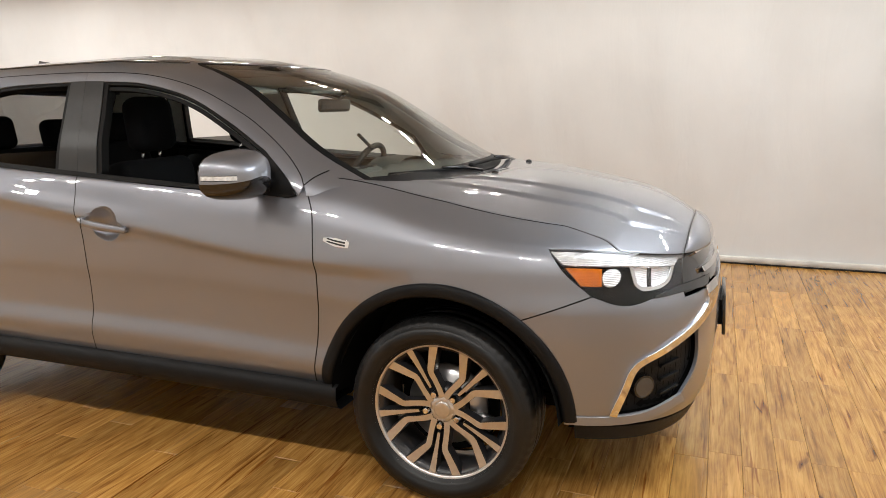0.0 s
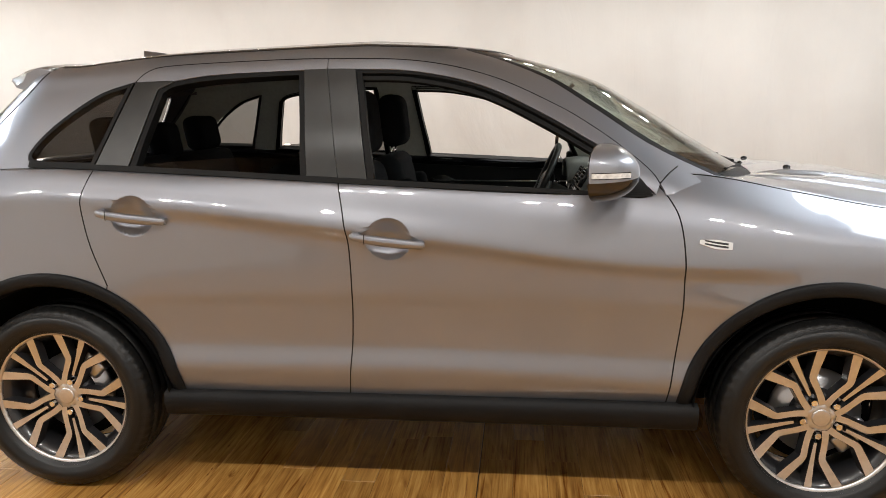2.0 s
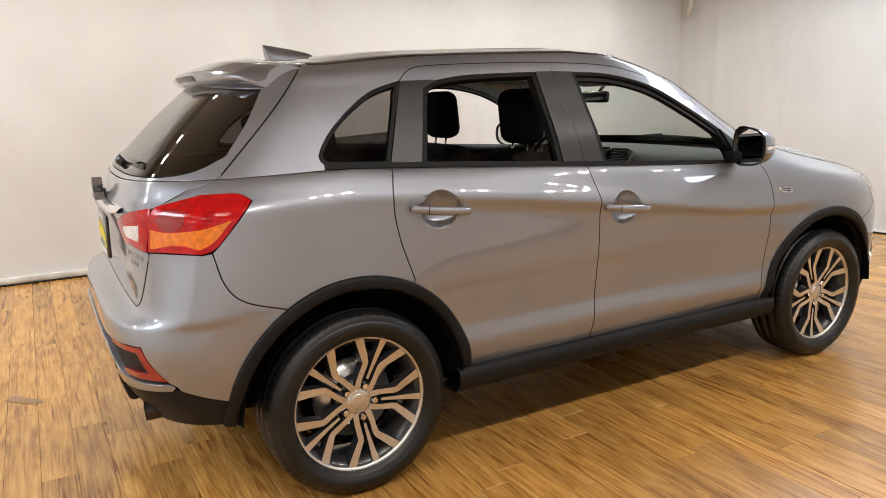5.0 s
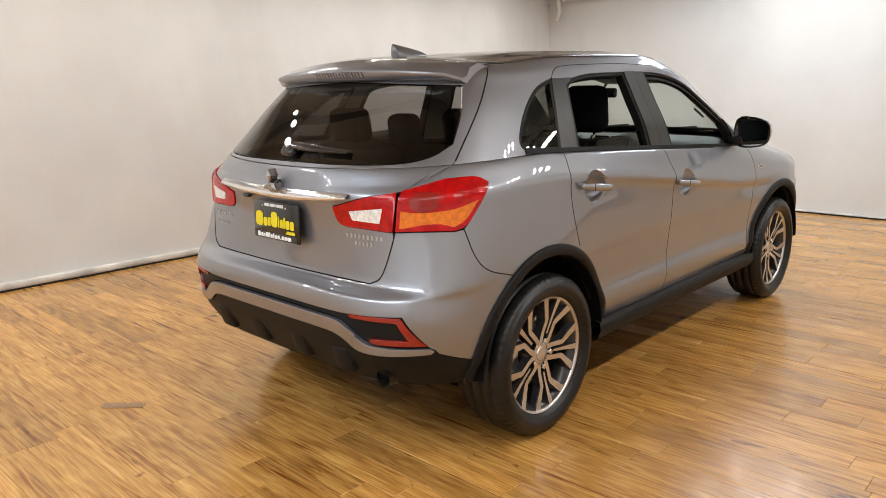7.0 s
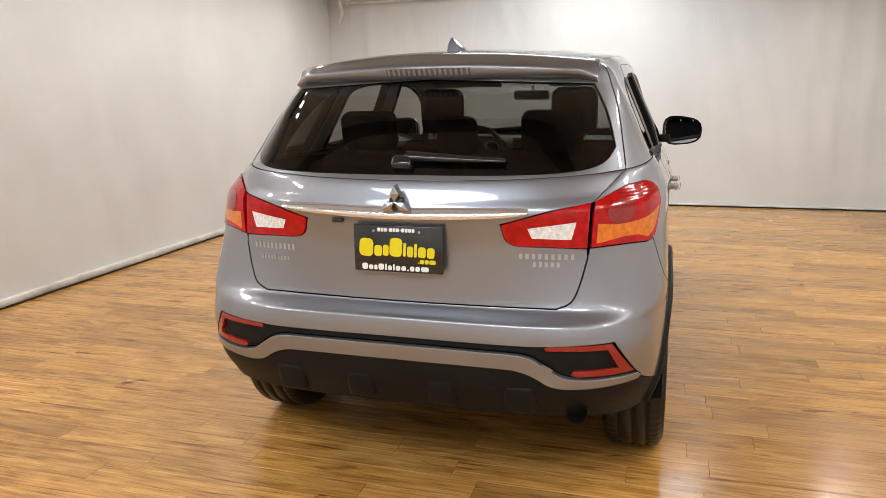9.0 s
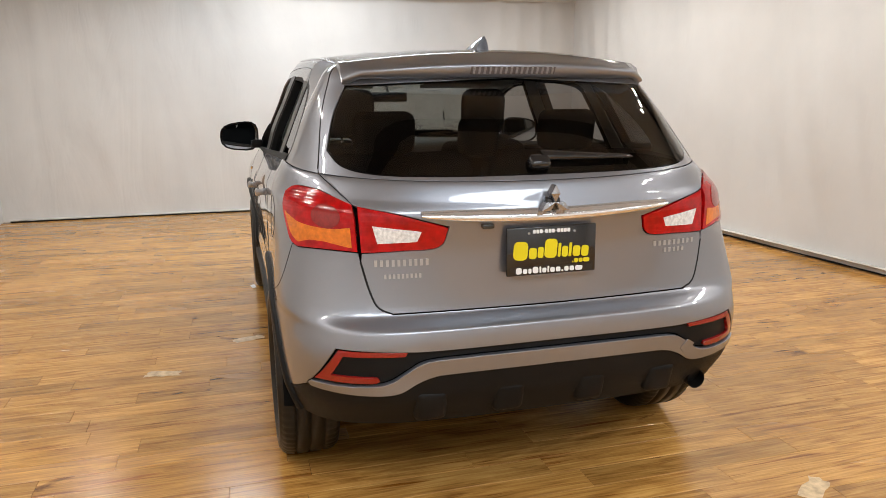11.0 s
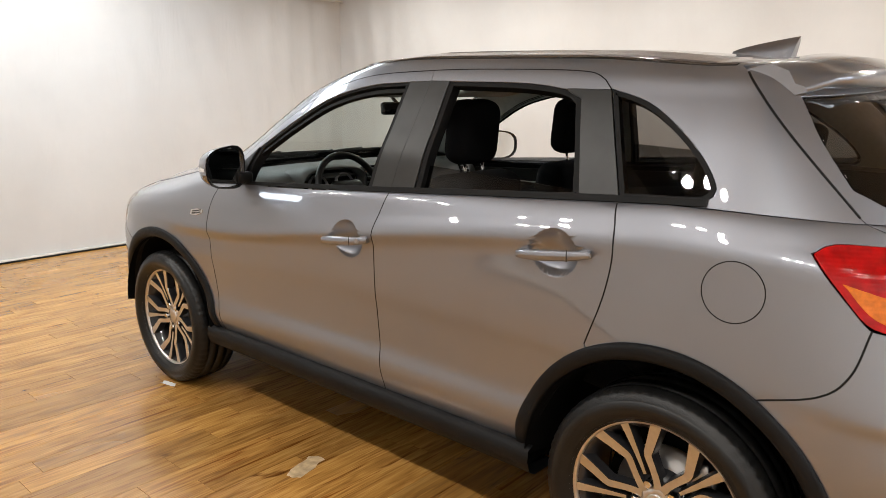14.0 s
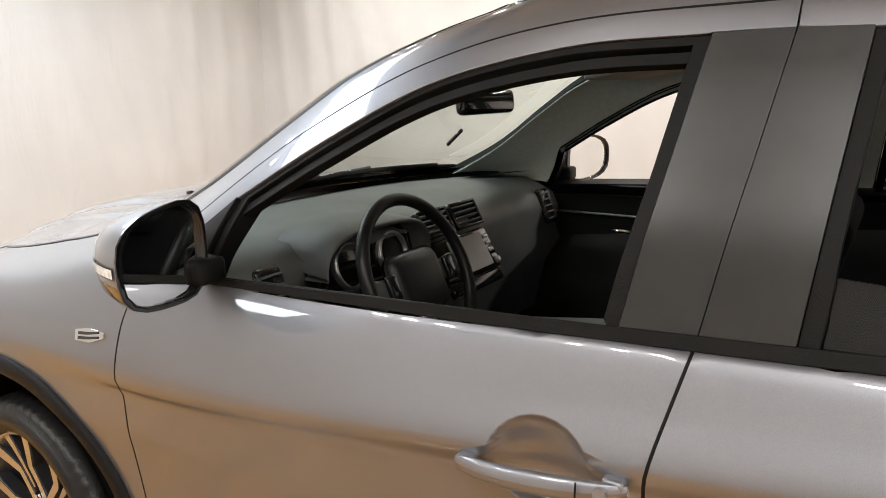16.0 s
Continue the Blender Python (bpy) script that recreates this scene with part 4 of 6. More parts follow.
panel("body_side_frame", UPPER, [("uv", [(1.42, 0), (1.42, 5)]), ("rail", (5, 1.42, s_at(UPPER, 5, -1.385))), ("xz", HATCH), ("uv", [(S_HU, 0), (S_HU, 0)]), ("rail", (0, S_HU, s_at(UPPER, 0, -1.36))), ("xz", QW), ("xz", L1), ("xz", [(0.789, 1.122), (0.81, 1.085)])],
      PAINT, car, "grey metallic roof rail and pillars", gap=0.002)
panel("front_door_frame", UPPER, [("xz", L1[4:]), ("xz", [(0.789, 1.122), (0.775, 1.09)]), ("xz", [(0.775, 1.09), (0.60, 1.245)]), ("xz", OF_TOP[::-1]), ("xz", [(-0.235, 1.514), (-0.336, 1.516)]), ("xz", [(-0.336, 1.516), L1[4]])], PAINT, car, "grey metallic upper frame of the front door", gap=0.0015)
panel("rear_door_frame", UPPER, [("xz", L1[:5]), ("xz", [L1[4], (-0.336, 1.516)]), ("xz", [(-0.336, 1.516), OR_TOP[0]]), ("xz", OR_TOP[:3]), ("xz", [(-0.90, 1.485), L1[0]])], PAINT, car, "grey metallic upper frame of the rear door", gap=0.0015)
panel("pillar_trim", UPPER, [("xz", [(-0.336, 1.516), (-0.235, 1.513)]), ("xz", [(-0.235, 1.513), (-0.175, 1.13)]), ("xz", [(-0.175, 1.13), (-0.275, 1.133)]), ("xz", [(-0.275, 1.133), (-0.336, 1.516)])], PILLAR, car, "satin black pillar film", gap=0.0012)
panel("pillar_trim", UPPER, [("xz", [(-0.42, 1.515), (-0.336, 1.516)]), ("xz", [(-0.336, 1.516), (-0.275, 1.133)]), ("xz", [(-0.275, 1.133), (-0.385, 1.14)]), ("xz", [(-0.385, 1.14), (-0.42, 1.515)])], PILLAR, car, "satin black pillar film", gap=0.0012)
panel("pillar_trim", UPPER, [("xz", [(-1.045, 1.48), (-0.90, 1.485), (-0.955, 1.455)]), ("xz", [(-0.955, 1.455), (-1.03, 1.183)]), ("xz", [(-1.03, 1.183), (-1.155, 1.187)]), ("xz", [(-1.155, 1.187), (-1.045, 1.48)])], PILLAR, car, "satin black pillar film", gap=0.0012)
panel("mirror_sail", UPPER, [("xz", [(0.60, 1.243), (0.72, 1.145), (0.765, 1.085)]), ("xz", [(0.765, 1.085), (0.655, 1.084)]), ("xz", [(0.655, 1.086), (0.60, 1.243)])], BLACK_TRIM, car, "black triangular mirror base", gap=0.001, out=0.004)
OPEN_F = [("xz", OF_TOP), ("xz", [(0.60, 1.245), (0.655, 1.092)]), ("xz", [(0.655, 1.092), (-0.175, 1.133)]), ("xz", [(-0.175, 1.133), (-0.235, 1.513)])]
OPEN_R = [("xz", OR_TOP), ("xz", [(-0.955, 1.455), (-1.03, 1.183)]), ("xz", [(-1.03, 1.183), (-0.385, 1.14)]), ("xz", [(-0.385, 1.14), (-0.42, 1.513)])]
for seg in (OPEN_F, OPEN_R):
    panel("window_seal", UPPER, seg, RUBBER, car, "black rubber window seal", gap=0.001, rim=0.017, out=-0.006, depth=0.04)
panel("lowered_window", UPPER, [("xz", [(-0.985, 1.205), (-0.386, 1.238)]), ("xz", [(-0.386, 1.235), (-0.385, 1.125)]), ("xz", [(-0.385, 1.125), (-1.03, 1.165)]), ("xz", [(-1.03, 1.165), (-0.985, 1.205)])], TINT, car, "dark tinted rear door glass wound most of the way down", gap=0.0, out=-0.028, depth=0.004)
panel("quarter_window", UPPER, [("xz", [(-1.157, 1.19), (-1.355, 1.196)]), ("xz", QW), ("xz", [QW[-1], (-1.157, 1.19)])], TINT, car, "dark tinted fixed quarter window", gap=0.01, out=-0.001, depth=0.005)
panel("quarter_seal", UPPER, [("xz", [(-1.157, 1.19), (-1.355, 1.196)]), ("xz", QW), ("xz", [QW[-1], (-1.157, 1.19)])], RUBBER, car, "black rubber quarter window seal", gap=0.0015, rim=0.013, out=0.001, depth=0.03)
panel("windscreen", UPPER, [("uv", [(1.43, 0.12), (1.43, 4.9)]), ("rail", (4.9, 1.43, 2)), ("uv", [(2, 4.9), (2, 0.12)]), ("rail", (0.12, 2, 1.43))], WINDSCREEN, car, "clear curved windscreen", join=True, gap=0.003, depth=0.006)
panel("windscreen_seal", UPPER, [("uv", [(1.42, 0.05), (1.42, 4.97)]), ("rail", (4.97, 1.42, 2)), ("uv", [(2, 4.97), (2, 4.8)]), ("rail", (4.8, 2, 1.445)), ("uv", [(1.445, 4.8), (1.445, 0.05)])], RUBBER, car, "black windscreen edge", join=True, gap=0.0, out=0.001, depth=0.02)
panel("windscreen_base", UPPER, [("rail", (0.02, 1.43, 2)), ("uv", [(2, 0.02), (2, 0.30)]), ("rail", (0.30, 2, 1.45)), ("uv", [(1.45, 0.30), (1.43, 0.02)])], BLACK_TRIM, car, "black band along the windscreen foot", join=True, gap=0.0, out=0.002, depth=0.01)
GL_LOW = [(0.0, 1.168), (0.35, 1.17), (0.56, 1.178), (0.65, 1.20), (0.683, 1.245)]
GL_UP = [(0.683, 1.245), (0.645, 1.36), (0.59, 1.46)]
panel("rear_window", UPPER, [("yz", GL_LOW), ("yz", GL_UP), ("yz", [(0.59, 1.46), (0.0, 1.485)]), ("uv", [(-1, 3.7), (-1, 0.3)])], TINT, car, "dark tinted rear window", join=True, gap=0.003, depth=0.006)
VG = float(UPPER.find("yz", [(0.002, 1.168)])[0][1])
VT = float(UPPER.find("yz", [(0.002, 1.485)])[0][1])
panel("tailgate_frame", UPPER, [("uv", [(-1, 0), (-1, VG)]), ("yz", GL_LOW), ("yz", GL_UP), ("yz", [(0.59, 1.46), (0.0, 1.485)]), ("uv", [(-1, VT), (-1, 4.9)]), ("rail", (4.9, -1, s_at(UPPER, 4.9, -1.40))), ("xz", HATCH), ("rail", (0, S_HU, -1))],
      PAINT, car, "grey metallic frame round the rear window", join=True, gap=0.003)
panel("roof_panel", UPPER, [("rail", (5, -1, 2)), ("uv", [(2, 5), (2, 7)]), ("rail", (7, 2, -1)), ("uv", [(-1, 7), (-1, 5)])], PAINT, car, "grey metallic roof", join=True, gap=0.002)


def ribbon(name, surf, path, wide, material, label, out=0.004, depth=0.012, parent=None, sides="LR", kind="xz"):
    """A strip of a given width along a line on the surface."""
    p = spline(path, 0.03)
    t = np.gradient(p, axis=0)
    nn = np.stack([-t[:, 1], t[:, 0]], 1) / np.linalg.norm(t, axis=1)[:, None]
    w = np.interp(np.linspace(0, 1, len(p)), np.linspace(0, 1, len(wide)), wide)[:, None] / 2
    a, b = p + nn * w, p - nn * w
    return panel(name, surf, [(kind, a), (kind, [a[-1], b[-1]]), (kind, b[::-1]), (kind, [b[0], a[0]])], material, parent or car, label, gap=0.0, out=out, depth=depth, sides=sides)


# bonnet: a crowned sheet between the fender seam, the headlights, the cowl and the nose
def resample(p, n):
    d = np.concatenate([[0], np.cumsum(np.linalg.norm(np.diff(p, axis=0), axis=1))])
    return np.stack([np.interp(np.linspace(0, d[-1], n), d, p[:, k]) for k in range(3)], 1)


NU, NW = 81, 81
U, Wd = np.linspace(0, 1, NU), np.linspace(0, 1, NW)
seam_pts = np.vstack([np.stack([np.linspace(0.835, 1.319, 40), np.full(40, 9.0)], 1), LOWER.find("xz", spline([(1.77, 0.988), (1.822, 0.973), (1.87, 0.957), HL_K], 0.02)), LOWER.find("xz", spline([HL_K, (2.02, 0.911), HL_F], 0.02))])
edge = resample(LOWER(*seam_pts.T) + np.array([0, -0.002, 0.003]), NU)
cen = resample(spline([(1.27, 0, 1.122), (1.40, 0, 1.124), (1.60, 0, 1.110), (1.83, 0, 1.070), (2.01, 0, 1.020), (2.123, 0, 0.965)], 0.005), NU)
cowl = resample(spline([(1.27, 0, 1.122), (1.19, 0.38, 1.122), (1.05, 0.60, 1.13), tuple(edge[0])], 0.005), NW)
u, w = U[:, None, None], Wd[None, :, None]
hood = (1 - w) * cen[:, None] + w * edge[:, None]
power = (4.0 - 2.0 * U)[:, None]
hood[..., 2] = cen[:, None, 2] + (edge[:, None, 2] - cen[:, None, 2]) * Wd[None] ** power
hood[..., :2] += (1 - u) ** 3 * (cowl[None, :, :2] - ((1 - w) * cen[0] + w * edge[0])[..., :2])
run = np.clip((1 - U) * 4, 0, 1)[:, None] * np.clip(U * 6, 0, 1)[:, None]
for w0, rise in ((0.50, 0.011), (0.70, 0.009)):
    k = np.clip((w0 - Wd) / 0.055 + 0.5, 0, 1)[None]
    hood[..., 2] += rise * k * k * (3 - 2 * k) * run - rise * 0.5 * run * (1 - Wd[None] ** 6)
full = np.concatenate([hood[:, ::-1], mirror_y(hood)[:, 1:]], 1)
skirt = full[:, [0, -1]] - np.array([0, 0, 0.02])
full = np.concatenate([skirt[:, :1], full, skirt[:, 1:]], 1)
full = np.concatenate([full, full[-1:] - np.array([0.004, 0, 0.02])], 0)
grid_mesh("bonnet", full, PAINT, car, "grey metallic bonnet with two raised creases", flip=False)
# nose piece between the bonnet's front edge and the grille
top = resample(hood[-1], NW) + np.array([0.003, 0, -0.001])
low = LOWER(np.linspace(2, S_F, NW), np.full(NW, 6.75)) + np.stack([0.03 * (1 - Wd**3), 0 * Wd, -0.012 * (1 - Wd)], 1)
ctl = (top + low) / 2 + np.stack([0.022 * (1 - Wd**3), 0 * Wd, 0.02 * (1 - Wd**3) + 0.004], 1)
T = np.linspace(0, 1, 13)[:, None, None]
nose = (1 - T) ** 2 * top[None] + 2 * T * (1 - T) * ctl[None] + T**2 * low[None]
nose = np.concatenate([nose[:1] - np.array([0, 0, 0.02]), nose, nose[-1:] - np.array([0.04, 0, 0.0])], 0)
nose = np.concatenate([nose[:, ::-1], mirror_y(nose)[:, 1:]], 1)
grid_mesh("nose_panel", nose, PAINT, car, "grey painted nose over the grille", flip=False)
for P in (edge + np.array([0, 0.002, -0.004]), top + np.array([-0.0015, 0, -0.003])):
    tube("bonnet_seam", P, 0.0026, RUBBER, car, sides=6)
    tube("bonnet_seam", mirror_y(P), 0.0026, RUBBER, car, sides=6)
for sg in (-1, 1):
    i = int(np.argmin(np.abs(hood[:, 28, 0] - 1.36)))
    j = int(np.argmin(np.abs(hood[i, :, 1] - 0.275)))
    c = hood[i, j]
    bm = bmesh.new()
    bmesh.ops.create_uvsphere(bm, u_segments=12, v_segments=8, radius=0.010)
    bmesh.ops.scale(bm, vec=(1.5, 1.1, 0.8), verts=bm.verts)
    bmesh.ops.translate(bm, vec=(c[0], sg * c[1], c[2] + 0.003), verts=bm.verts)
    part("washer_nozzle", bm, GLOSS_BLACK, car, "black washer nozzle", True)
# cowl and front wipers
P = np.stack([cowl + np.array([0.004, 0, -0.018]), cowl + np.array([-0.03, 0, -0.035]), cowl + np.array([-0.16, 0, -0.02])], 1)
P = np.concatenate([P[::-1], mirror_y(P)[1:]], 0)
grid_mesh("cowl", P, BLACK_TRIM, car, "black plastic cowl under the windscreen")
for pts in ([(1.20, 0.50, 1.135), (1.215, 0.2, 1.15), (1.20, -0.12, 1.148)], [(1.20, -0.05, 1.135), (1.16, -0.35, 1.148), (1.04, -0.60, 1.15)]):
    wpr = new("front_wiper")
    wpr.parent = car
    tagged(wpr, "black front wiper parked at the windscreen foot")
    tube("blade", spline(pts, 0.03), 0.008, RUBBER, wpr, "rubber blade")
    a, b = Vector(pts[0]), Vector(pts[1])
    tube("arm", [a + Vector((0.03, 0, -0.012)), a.lerp(b, 0.5) + Vector((0.02, 0, 0.006)), b + Vector((0.003, 0, 0.010))], 0.007, GLOSS_BLACK, wpr, "black arm")

# sills, wheel wells, inner shell, floor pan
for sg in (1, -1):
    prof = [(0.842, 0.392), (0.868, 0.383), (0.872, 0.345), (0.858, 0.305), (0.83, 0.288), (0.70, 0.285)]
    xs = np.linspace(-0.93, 0.93, 30)
    P = np.array([[(x, sg * (y + 0.006 * abs(x / 0.93) ** 3), z) for y, z in prof] for x in xs])
    grid_mesh("sill", P, BLACK_TRIM, car, "black plastic sill cladding", flip=sg < 0)
    for cx in (AX, -AX):
        an = np.radians(np.linspace(-5, 185, 51))
        rr = 0.424
        P = np.array([[(cx + rr * math.cos(a), sg * y, HUB_Z + rr * math.sin(a)) for y in (0.50, 0.60, 0.70, 0.74, 0.872 if 0.03 < a < math.pi - 0.03 else 0.74)] for a in an])
        grid_mesh("wheel_well", P, VOID, car, "dark wheel well liner", flip=sg < 0)
        disc = [(cx, sg * 0.50, HUB_Z)] + [(cx + rr * math.cos(a), sg * 0.50, HUB_Z + rr * math.sin(a)) for a in an]
        link_mesh("wheel_well_back", disc, [(0, i, i + 1) for i in range(1, len(an))], VOID, car)
gs, gv = np.meshgrid(np.linspace(-1, 2, 150), np.linspace(0, 8, 40), indexing="ij")
sh = LOWER(gs.ravel(), gv.ravel()) - LOWER.normal(gs.ravel(), gv.ravel()) * 0.03
keep = np.minimum(np.hypot(sh[:, 0] - AX, sh[:, 2] - HUB_Z), np.hypot(sh[:, 0] + AX, sh[:, 2] - HUB_Z)) > 0.44
fc = []
for i in range(149):
    for j in range(39):
        f = (i * 40 + j, (i + 1) * 40 + j, (i + 1) * 40 + j + 1, i * 40 + j + 1)
        if all(keep[k] for k in f):
            fc.append(f)
link_mesh("inner_shell", np.vstack([sh, mirror_y(sh)]), fc + [tuple(k + len(sh) for k in f[::-1]) for f in fc], VOID, car, "black inner body shell")
part("floor_pan", box_bm(3.5, 1.02, 0.05, pose(-0.05, 0, 0.30)), VOID, car, "dark underbody")
part("floor_pan", box_bm(1.75, 1.6, 0.05, pose(0, 0, 0.305)), VOID, car, "dark underbody")
bm = bmesh.new()
bmesh.ops.create_cone(bm, cap_ends=False, segments=24, radius1=0.036, radius2=0.036, depth=0.16)
bmesh.ops.transform(bm, matrix=pose(-1.945, -0.605, 0.392, 0, 90, 0), verts=bm.verts)
part("exhaust_tip", bm, mat("burnt_steel", (0.06, 0.055, 0.05), rough=0.35, metal=0.9), car, "dark steel exhaust tip", True)
for y in (-0.42, -0.15, 0.15, 0.42):
    part("valance_rib", box_bm(0.05, 0.11, 0.12, pose(-2.048, y, 0.44, 0, -16, 0), 0.022, 3), BLACK_TRIM, car, "black moulded rib", True)

# belt mouldings and roof mouldings
ribbon("belt_moulding", UPPER, [(-1.40, 1.196), (-1.155, 1.186), (-0.70, 1.163), (-0.275, 1.138), (0.2, 1.112), (0.655, 1.086), (0.765, 1.08)], [0.017], RUBBER, "black moulding along the window line", out=0.006)
panel("roof_moulding", UPPER, [("rail", (4.93, s_at(UPPER, 5, -1.37), 1.38)), ("uv", [(1.38, 4.93), (1.38, 5.1)]), ("rail", (5.1, 1.38, s_at(UPPER, 5, -1.37))), ("uv", [(s_at(UPPER, 5, -1.37), 5.1), (s_at(UPPER, 5, -1.37), 4.93)])], GLOSS_BLACK, car, "black roof moulding", gap=0.0, out=0.003, depth=0.01)
ribbon("top_seal", UPPER, [(x_, z_ - 0.024) for x_, z_ in OF_TOP], [0.013], RUBBER, "black rubber seal under the door frame", out=-0.014, depth=0.02)
# dark seals that show in the shut lines
for surf, kind, line in ((LOWER, "xz", SEAM_B), (LOWER, "xz", SEAM_F), (LOWER, "xz", SEAM_R), (LOWER, "xz", BUMP_R), (LOWER, "xz", BUMP_F), (LOWER, "yz", HATCH_LOW), (UPPER, "xz", HATCH), (UPPER, "xz", L1)):
    q = surf.find(kind, spline(line, 0.02))
    p = surf(*q.T) - surf.normal(*q.T) * 0.0022
    wide_gap = 0.0042 if line in (HATCH, HATCH_LOW) else 0.0031
    tube("door_seal", p, wide_gap, RUBBER, car, sides=6)
    tube("door_seal", mirror_y(p), wide_gap, RUBBER, car, sides=6)
q = UPPER.find("xz", spline([(0.789, 1.124), (0.82, 1.152), (0.856, 1.173)], 0.01))
p = UPPER(*q.T) + UPPER.normal(*q.T) * 0.001
tube("pillar_seam", p, 0.0022, RUBBER, car, sides=6)
tube("pillar_seam", mirror_y(p), 0.0022, RUBBER, car, sides=6)
# bumper and fender trim
ribbon("bumper_trim", LOWER, [(2.03, 0.782), (2.12, 0.792), (2.19, 0.785)], [0.006, 0.022, 0.026], GLOSS_BLACK, "black strip between headlight and grille", out=0.004)
ribbon("bumper_chrome", LOWER, [(2.196, 0.775), (2.205, 0.71), (2.16, 0.655), (2.07, 0.60), (1.985, 0.553), (1.952, 0.47), (1.92, 0.385)], [0.030, 0.024, 0.020, 0.022], CHROME, "chrome strip that kinks back under the headlight", out=0.009)
ribbon("lip_strip", LOWER, [(1.77, 0.372), (1.90, 0.365), (2.02, 0.368), (2.13, 0.40)], [0.03, 0.034], SILVER_PAINT, "silver strip along the lower bumper edge", out=0.006)
for sd, sg in (("L", 1), ("R", -1)):
    b = new("fender_badge")
    b.parent = car
    tagged(b, "small chrome fender vent badge")
    ribbon("badge_frame", LOWER, [(0.905, 0.944), (0.955, 0.936), (1.006, 0.930)], [0.012, 0.029, 0.022], CHROME, "chrome frame", out=0.005, depth=0.007, parent=b, sides=sd)
    for dz in (0.007, -0.007):
        ribbon("badge_slot", LOWER, [(0.92, 0.943 + dz * 0.7), (0.955, 0.936 + dz * 0.7), (0.992, 0.931 + dz * 0.7)], [0.004, 0.006], GLOSS_BLACK, "black slot", out=0.0066, depth=0.002, parent=b, sides=sd)

# door handles
for (hx, hz) in HANDLES:
    for sg in (1, -1):
        P0 = LOWER(*LOWER.find("xz", [(hx - 0.125, hz + 0.012), (hx + 0.125, hz - 0.016)]).T)
        a, b = P0
        h = new("door_handle")
        h.parent = car
        tagged(h, "grey painted pull handle over a round recess")
        n, m = 25, 12
        P = np.zeros((n, m, 3))
        for i in range(n):
            t = i / (n - 1)
            c = a + (b - a) * t
            bow = 0.012 + 0.022 * math.sin(math.pi * t) ** 0.6
            half = 0.0165 * (max(0.03, math.sin(math.pi * min(max(t, 0.01), 0.99))) ** 0.22)
            thick = 0.010 * (max(0.05, math.sin(math.pi * t)) ** 0.3)
            for k in range(m):
                an = 2 * math.pi * k / m
                P[i, k] = (c[0], sg * (c[1] + bow + thick * math.cos(an)), c[2] + half * math.sin(an))
        P = np.concatenate([P, P[:, :1]], 1)
        grid_mesh("grip", P, PAINT, h, "grey painted grip", flip=sg > 0)
        for q, dx in ((a, 0.018), (b, -0.018)):
            part("mount", box_bm(0.03, 0.035, 0.026, pose(q[0] + dx, sg * (q[1] + 0.004), q[2]), 0.006), PAINT, h, "", True)
        tube("gap_line", [(a[0] + 0.055, sg * (a[1] + 0.046), a[2] + 0.012), (a[0] + 0.055, sg * (a[1] + 0.0475), a[2] - 0.002), (a[0] + 0.055, sg * (a[1] + 0.046), a[2] - 0.02)], 0.0014, RUBBER, h)
        if sg > 0 and hx > -0.5:
            bm = bmesh.new()
            bmesh.ops.create_cone(bm, cap_ends=True, segments=16, radius1=0.009, radius2=0.009, depth=0.006)
            bmesh.ops.transform(bm, matrix=pose(a[0] + 0.028, a[1] + 0.034, a[2] - 0.002, 90, 0, 0), verts=bm.verts)
            part("lock", bm, SILVER_PAINT, h, "round key lock")

# fuel door ring on the car's left
ring = [(-1.505 + 0.076 * math.cos(a), 0.997 + 0.076 * math.sin(a)) for a in np.linspace(0, 2 * math.pi, 49)[:-1]]
tube("fuel_door", LOWER(*LOWER.find("xz", ring).T), 0.0015, RUBBER, car, "round fuel door outline", closed=True, sides=6)

